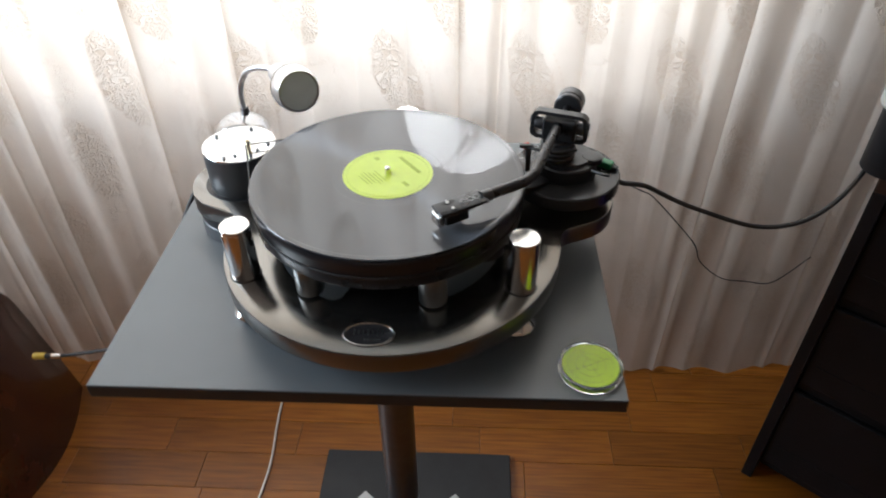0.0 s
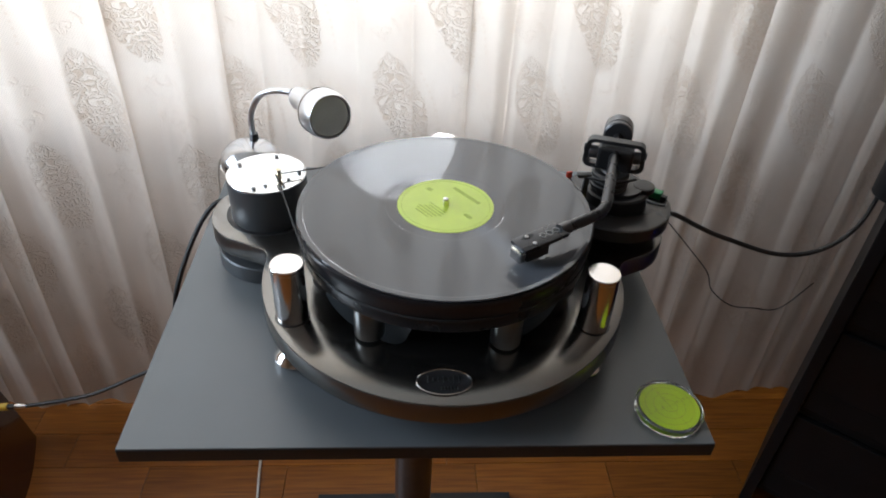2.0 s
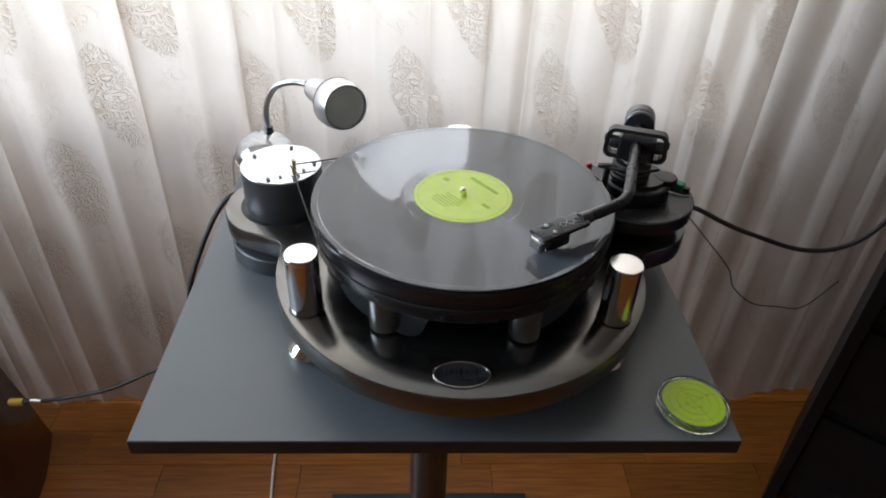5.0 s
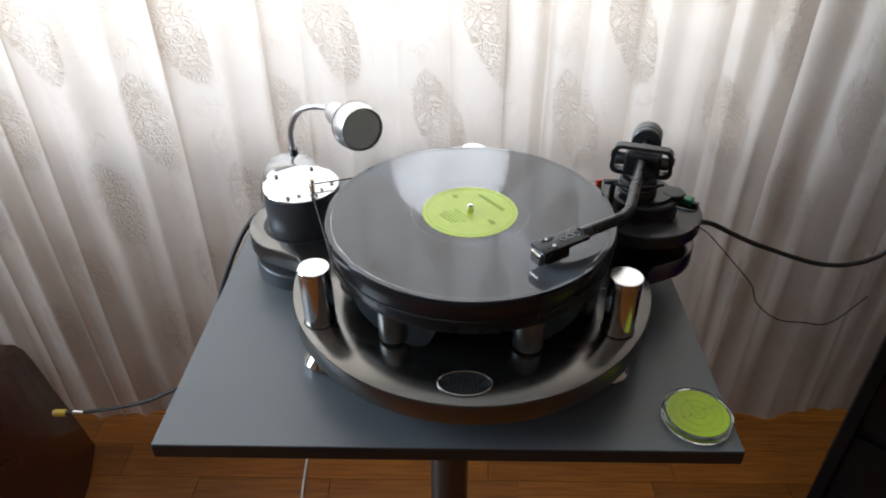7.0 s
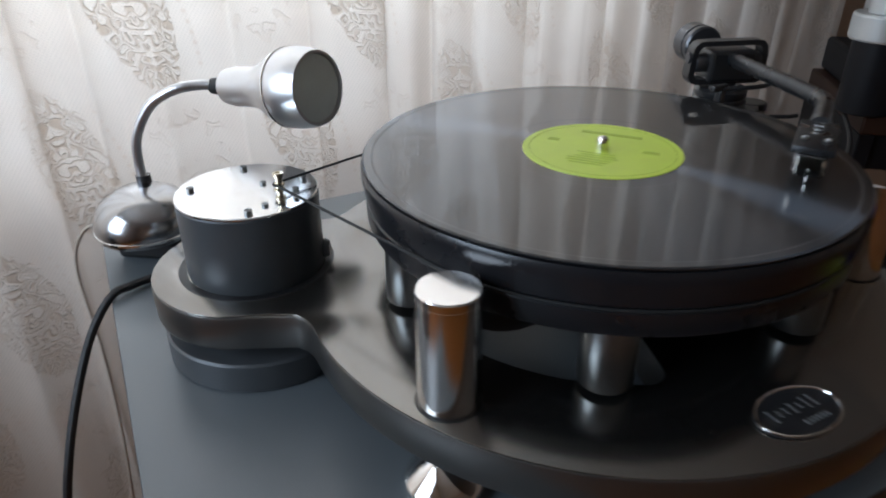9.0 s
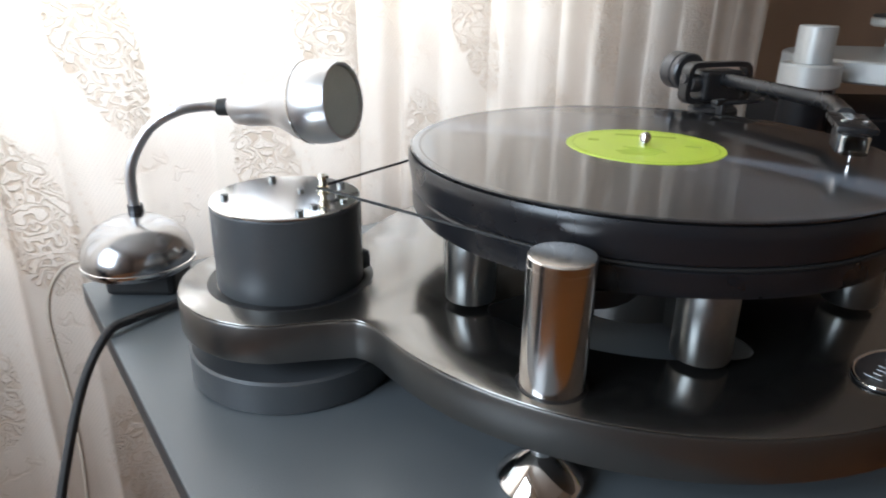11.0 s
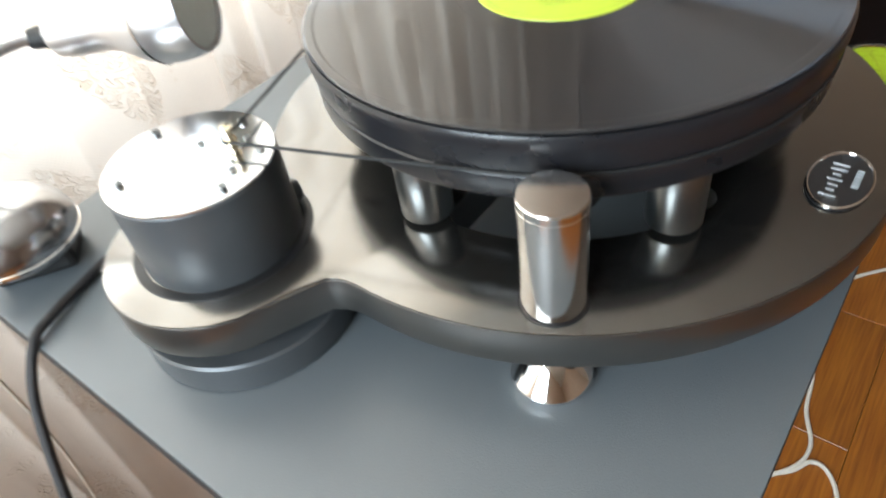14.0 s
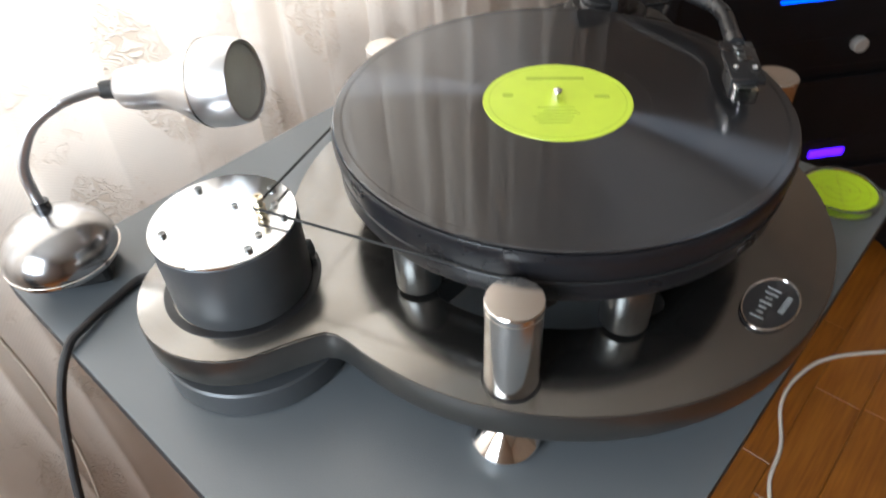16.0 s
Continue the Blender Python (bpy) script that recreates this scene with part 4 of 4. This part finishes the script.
cable("motor_cable", [(-0.262, 0.120, 0.012), (-0.222, 0.205, 0.005), (-0.228, 0.229, 0.0045), (-0.258, 0.224, 0.0045), (-0.285, 0.214, 0.006), (-0.303, 0.207, 0.003), (-0.325, 0.196, -0.025), (-0.347, 0.172, -0.07),
                      (-0.364, 0.155, -0.12), (-0.382, 0.165, -0.20), (-0.405, 0.20, -0.28), (-0.44, 0.23, -0.335), (-0.50, 0.24, -0.375), (-0.58, 0.23, -0.41), (-0.66, 0.225, -0.427), (-0.705, 0.22, -0.43)], 0.0034, "cord", "black motor cable draped over the board's edge")
cable("arm_cable", [(0.272, 0.120, 0.068), (0.30, 0.16, 0.03), (0.345, 0.20, -0.001), (0.39, 0.20, -0.024), (0.435, 0.20, -0.043), (0.52, 0.20, -0.070), (0.584, 0.20, -0.061), (0.64, 0.22, -0.03), (0.72, 0.30, 0.0)], 0.0036, "cord", "thick dark signal cable hanging from the tonearm")
cable("earth_wire", [(0.268, 0.125, 0.055), (0.30, 0.18, 0.02), (0.36, 0.26, -0.05), (0.393, 0.30, -0.089), (0.44, 0.305, -0.14), (0.481, 0.30, -0.186), (0.50, 0.30, -0.225), (0.544, 0.30, -0.261), (0.59, 0.30, -0.268), (0.638, 0.30, -0.268), (0.705, 0.33, -0.233)], 0.0011, "cord", "thin dark earth wire hanging from the tonearm")
cable("lamp_cord", [(-0.290, 0.310, 0.022), (-0.315, 0.325, 0.012), (-0.330, 0.335, -0.03), (-0.328, 0.32, -0.12), (-0.335, 0.33, -0.25), (-0.36, 0.40, -0.5), (-0.38, 0.44, -0.775)], 0.0016, "beige", "thin beige lamp cord hanging down")
cable("white_cable", [(1.12, -0.47, 0.004), (0.982, -0.343, 0.004), (0.839, -0.205, 0.004), (0.74, -0.165, 0.004), (0.65, -0.165, 0.004), (0.56, -0.20, 0.004), (0.48, -0.212, 0.004), (0.414, -0.237, 0.004), (0.36, -0.225, 0.004), (0.30, -0.17, 0.004), (0.22, -0.06, 0.004)], 0.0036, "white", "white flex lying in loops on the floor", 0.0)
cable("white_cable", [(0.27, -0.10, 0.004), (0.34, -0.212, 0.004), (0.384, -0.246, 0.004), (0.378, -0.275, 0.004), (0.33, -0.30, 0.004), (0.24, -0.31, 0.004)], 0.0036, "white", "white flex bent back under the stand", 0.0)
cable("floor_wire", [(-0.36, 0.42, 0.003), (-0.355, 0.33, 0.003), (-0.345, 0.22, 0.003), (-0.35, 0.10, 0.003), (-0.34, -0.05, 0.003)], 0.0028, "white", "pale thin wire lying across the floor", 0.0)


def plug():
    a, b = Vector((-0.76, 0.217, -0.428)), Vector((-0.705, 0.22, -0.43))
    p = thing("cable_plug", (0, 0, ZB), "yellow and steel cable plug at the speaker's side", "plug")
    m = aim(b, a)
    part("sleeve", lathe([(0, -0.01), (0.004, -0.01), (0.0058, 0.0), (0.0058, 0.008), (0, 0.008)], 20, (0, 0, 0), m), "chrome", p, "steel sleeve", True)
    part("collar", lathe([(0, 0.008), (0.005, 0.008), (0.005, 0.02), (0, 0.02)], 20, (0, 0, 0), m), "cord", p, "", True)
    part("body", lathe([(0, 0.02), (0.0062, 0.02), (0.0068, 0.022), (0.0068, 0.040), (0.0055, 0.043), (0, 0.046)], 24, (0, 0, 0), m), "yellow", p, "yellow plastic body", True)
    return p


plug()


# ---- the speaker beside the stand ----
def speaker():
    s = thing("floor_speaker", (-1.045, 0.23, 0), "dark mahogany floor speaker with bowed sides", "speaker")

    def bowed(w, d, bow, n=18):
        right = [(w + bow * math.sin(math.pi * i / n), -d + 2 * d * i / n) for i in range(n + 1)]
        return right + [(-x, -y) for x, y in right]
    bm = bmesh.new()
    rings = []
    for z, k in ((0.0, 1.15), (0.06, 1.12), (0.14, 1.08), (0.20, 1.04), (0.26, 1.01), (0.31, 0.98), (0.34, 0.955), (0.362, 0.91), (0.372, 0.85)):
        rings.append([bm.verts.new((x * k, y * k, z)) for x, y in bowed(0.150, 0.17, 0.040)])
    n = len(rings[0])
    for p, q in zip(rings, rings[1:]):
        for i in range(n):
            bm.faces.new((p[i], p[(i + 1) % n], q[(i + 1) % n], q[i]))
    bm.faces.new(rings[0]), bm.faces.new(rings[-1])
    part("cabinet", bm, "brown", s, "", True)
    part("shoulder", prism(bowed(0.112, 0.140, 0.034), 0.372, 0.377, 0.002), "brown", s, "", True)
    part("top_trim", prism(bowed(0.088, 0.125, 0.032), 0.377, 0.380, 0.001), "silver", s, "thin pale metal trim strip", True)
    part("upper_cabinet", prism(bowed(0.076, 0.115, 0.030), 0.380, 0.70, 0.02), "rack", s, "black upper cabinet", True)
    part("driver_ring", lathe([(0.095, 0), (0.11, 0.0), (0.112, 0.006), (0.10, 0.008), (0.095, 0.003)], 48, (0, -0.182, 0.24), Matrix.Rotation(radians(90), 4, "X")), "rack", s, "", True)
    return s


speaker()


# ---- the rack and what stands on it ----
RK = Matrix.Translation((0.70, 0.245, 0)) @ Matrix.Rotation(math.atan2(-0.64, 0.78), 4, "Z")     # x along its front, y into it
RW, RD = 0.72, 0.29


def rack():
    r = thing("equipment_rack", (0, 0, 0), "black hi-fi rack with dark shelves set across the corner", "rack")
    r.matrix_world = RK
    for x in (0.011, RW - 0.011):
        part("side_panel", box((0.022, RD, 0.745), (x, RD / 2, 0.3725), 0.002), "rack", r)
    part("top_shelf", box((RW, RD, 0.03), (RW / 2, RD / 2, 0.760), 0.003), "walnut", r, "dark brown top shelf")
    for z in (0.05, 0.30, 0.52):
        part("shelf", box((RW - 0.046, RD - 0.02, 0.022), (RW / 2, RD / 2 + 0.01, z), 0.002), "rack", r)
    part("back_panel", box((RW - 0.046, 0.008, 0.70), (RW / 2, RD - 0.006, 0.38), 0.001), "rack", r)
    return r


rack()


def amplifier(z, height, name, label, light, lx, lz, lw, lh, knobs):
    a = thing(name, (0, 0, 0), label, "amplifier")
    a.matrix_world = RK @ Matrix.Translation((RW / 2, 0.0, z))
    w = RW - 0.056
    part("case", box((w, RD - 0.045, height), (0, RD / 2, height / 2 + 0.006), 0.003), "rack", a)
    part("front_panel", box((w + 0.01, 0.008, height + 0.004), (0, 0.014, height / 2 + 0.006), 0.002), "rack", a, "black front panel")
    if light:
        part("indicator", box((lw, 0.003, lh), (lx - RW / 2, 0.0092, lz - z), 0.001), light, a, "glowing indicator")
    for kx, kz, kr in knobs:
        part("knob", lathe([(0, 0), (kr, 0), (kr, 0.012), (kr * 0.9, 0.014), (0, 0.014)], 32, (kx - RW / 2, 0.010, kz - z), Matrix.Rotation(radians(90), 4, "X")), "silver", a, "round silver knob", True)
    for fx in (-w / 2 + 0.04, w / 2 - 0.04):
        part("foot", solid(0.014, 0.0, 0.006, 0.001, 20, (fx, 0.05, 0)), "rubber", a)
    part("panel_line", box((w - 0.02, 0.002, 0.002), (0, 0.0096, height * 0.3), 0.0005), "rack", a)
    return a


amplifier(0.531, 0.204, "stereo_amplifier", "black amplifier with a blue light strip and silver knob", "blue", 0.262, 0.669, 0.105, 0.0045, [(0.385, 0.578, 0.014)])
amplifier(0.311, 0.190, "power_amplifier", "black power amplifier with a violet indicator light", "violet", 0.412, 0.335, 0.075, 0.018, [])
amplifier(0.061, 0.218, "disc_player", "black audio component on the bottom shelf", "", 0, 0, 0, 0, [])


def second_turntable():
    """A silver turntable on the rack: round plate, pillars, an upper platter and its own motor."""
    t = thing("silver_turntable", (0, 0, 0), "silver turntable with tall pillars on a black base, on the rack", "turntable")
    cx, cy = 0.97, 0.235
    t.matrix_world = pose(cx, cy, 0.7755)
    part("base", box((0.40, 0.27, 0.055), (0, 0, 0.0275), 0.006, math.degrees(math.atan2(-0.64, 0.78))), "rack", t, "black base block")
    for a in (95, 215, 335):
        part("leg", solid(0.012, 0.055, 0.105, 0.001, 28, (0.11 * math.cos(radians(a)), 0.11 * math.sin(radians(a)), 0)), "silver", t, "", True)
    part("round_plate", lathe([(0, 0.105), (0.186, 0.105), (0.190, 0.108), (0.190, 0.136), (0.187, 0.139), (0, 0.139)], 96), "silver", t, "thick silver round plate", True)
    ux, uy = 0.060, -0.058                       # the upper platter stands off the plate's middle
    for a in (150, 222, 290, 10, 80):
        part("pillar", solid(0.0155, 0.139, 0.184, 0.001, 32, (ux + 0.112 * math.cos(radians(a)), uy + 0.112 * math.sin(radians(a)), 0)), "silver", t, "silver pillar", True)
    for a in (170, 205, 250, 320):
        part("brass_rod", solid(0.006, 0.139, 0.184, 0.0008, 20, (ux + 0.105 * math.cos(radians(a)), uy + 0.105 * math.sin(radians(a)), 0)), "brass", t, "slim brass rod", True)
    part("bearing_block", solid(0.034, 0.139, 0.184, 0.001, 36, (ux, uy, 0)), "gunmetal", t, "dark round bearing block", True)
    part("upper_platter", lathe([(0, 0.184), (0.137, 0.184), (0.140, 0.187), (0.140, 0.196), (0.137, 0.198), (0, 0.198)], 96, (ux, uy, 0)), "silver", t, "", True)
    part("mat", lathe([(0.002, 0.1985), (0.138, 0.1985), (0.138, 0.2025), (0.002, 0.2025)], 80, (ux, uy, 0)), "rubber", t, "black platter mat", True)
    part("clamp", lathe([(0, 0.2026), (0.036, 0.2026), (0.037, 0.205), (0.034, 0.213), (0.024, 0.217), (0.024, 0.229), (0.020, 0.233), (0, 0.233)], 48, (ux, uy, 0)), "chrome", t, "chrome record clamp", True)
    return t


second_turntable()


def second_motor():
    m = thing("motor_pod", (0.715, 0.262, 0.775), "pale grey motor pod standing beside the silver turntable", "motor")
    part("foot_disc", lathe([(0, 0), (0.034, 0), (0.036, 0.002), (0.036, 0.10), (0.034, 0.102), (0, 0.102)], 48), "rack", m, "", True)
    part("flange", lathe([(0, 0.102), (0.042, 0.102), (0.044, 0.105), (0.044, 0.134), (0.042, 0.137), (0, 0.137)], 56), "silver", m, "", True)
    part("body", lathe([(0, 0.137), (0.026, 0.137), (0.027, 0.138), (0.027, 0.190), (0.025, 0.192), (0, 0.192)], 48), "silver", m, "", True)
    return m


second_motor()


# ---- parquet blocks, row by row ----
def parquet():
    rng = random.Random(11)
    meshes = []
    for length in (0.42, 0.30):
        bm = box((length - 0.001, 0.0895, 0.012), (0, 0, -0.006), 0.0006, 0, 1)
        me = bpy.data.meshes.new("parquet_block")
        bm.to_mesh(me)
        bm.free()
        me.materials.append(M["oak"])
        meshes.append((length, me))
    y, row = 0.795, 0
    while y > -0.62:
        x = -1.35 - rng.uniform(0, 0.3)
        while x < 1.25:
            length, me = meshes[rng.random() < 0.35]
            ob = new("parquet_block", me)
            ob.parent = floor
            ob.location = (x + length / 2, y - 0.0452, rng.uniform(-0.0004, 0.0004))
            x += length
        y -= 0.0904
        row += 1
    rest = []                              # the rest of the floor, out of view
    for x0, x1, y0, y1 in ((-2.0, -1.30, -3.4, 0.80), (1.22, 2.4, -3.4, 0.80), (-1.30, 1.22, -3.4, -0.56)):
        n = max(1, int((y1 - y0) / 0.0904))
        for i in range(n):
            rest.append(box((x1 - x0 - 0.002, 0.089, 0.011), ((x0 + x1) / 2, y0 + 0.0452 + i * 0.0904, -0.007), 0))
    tagged(part("parquet_boards", join(*rest), "oak", floor), "orange-brown varnished parquet boards", kind="stuff")


parquet()
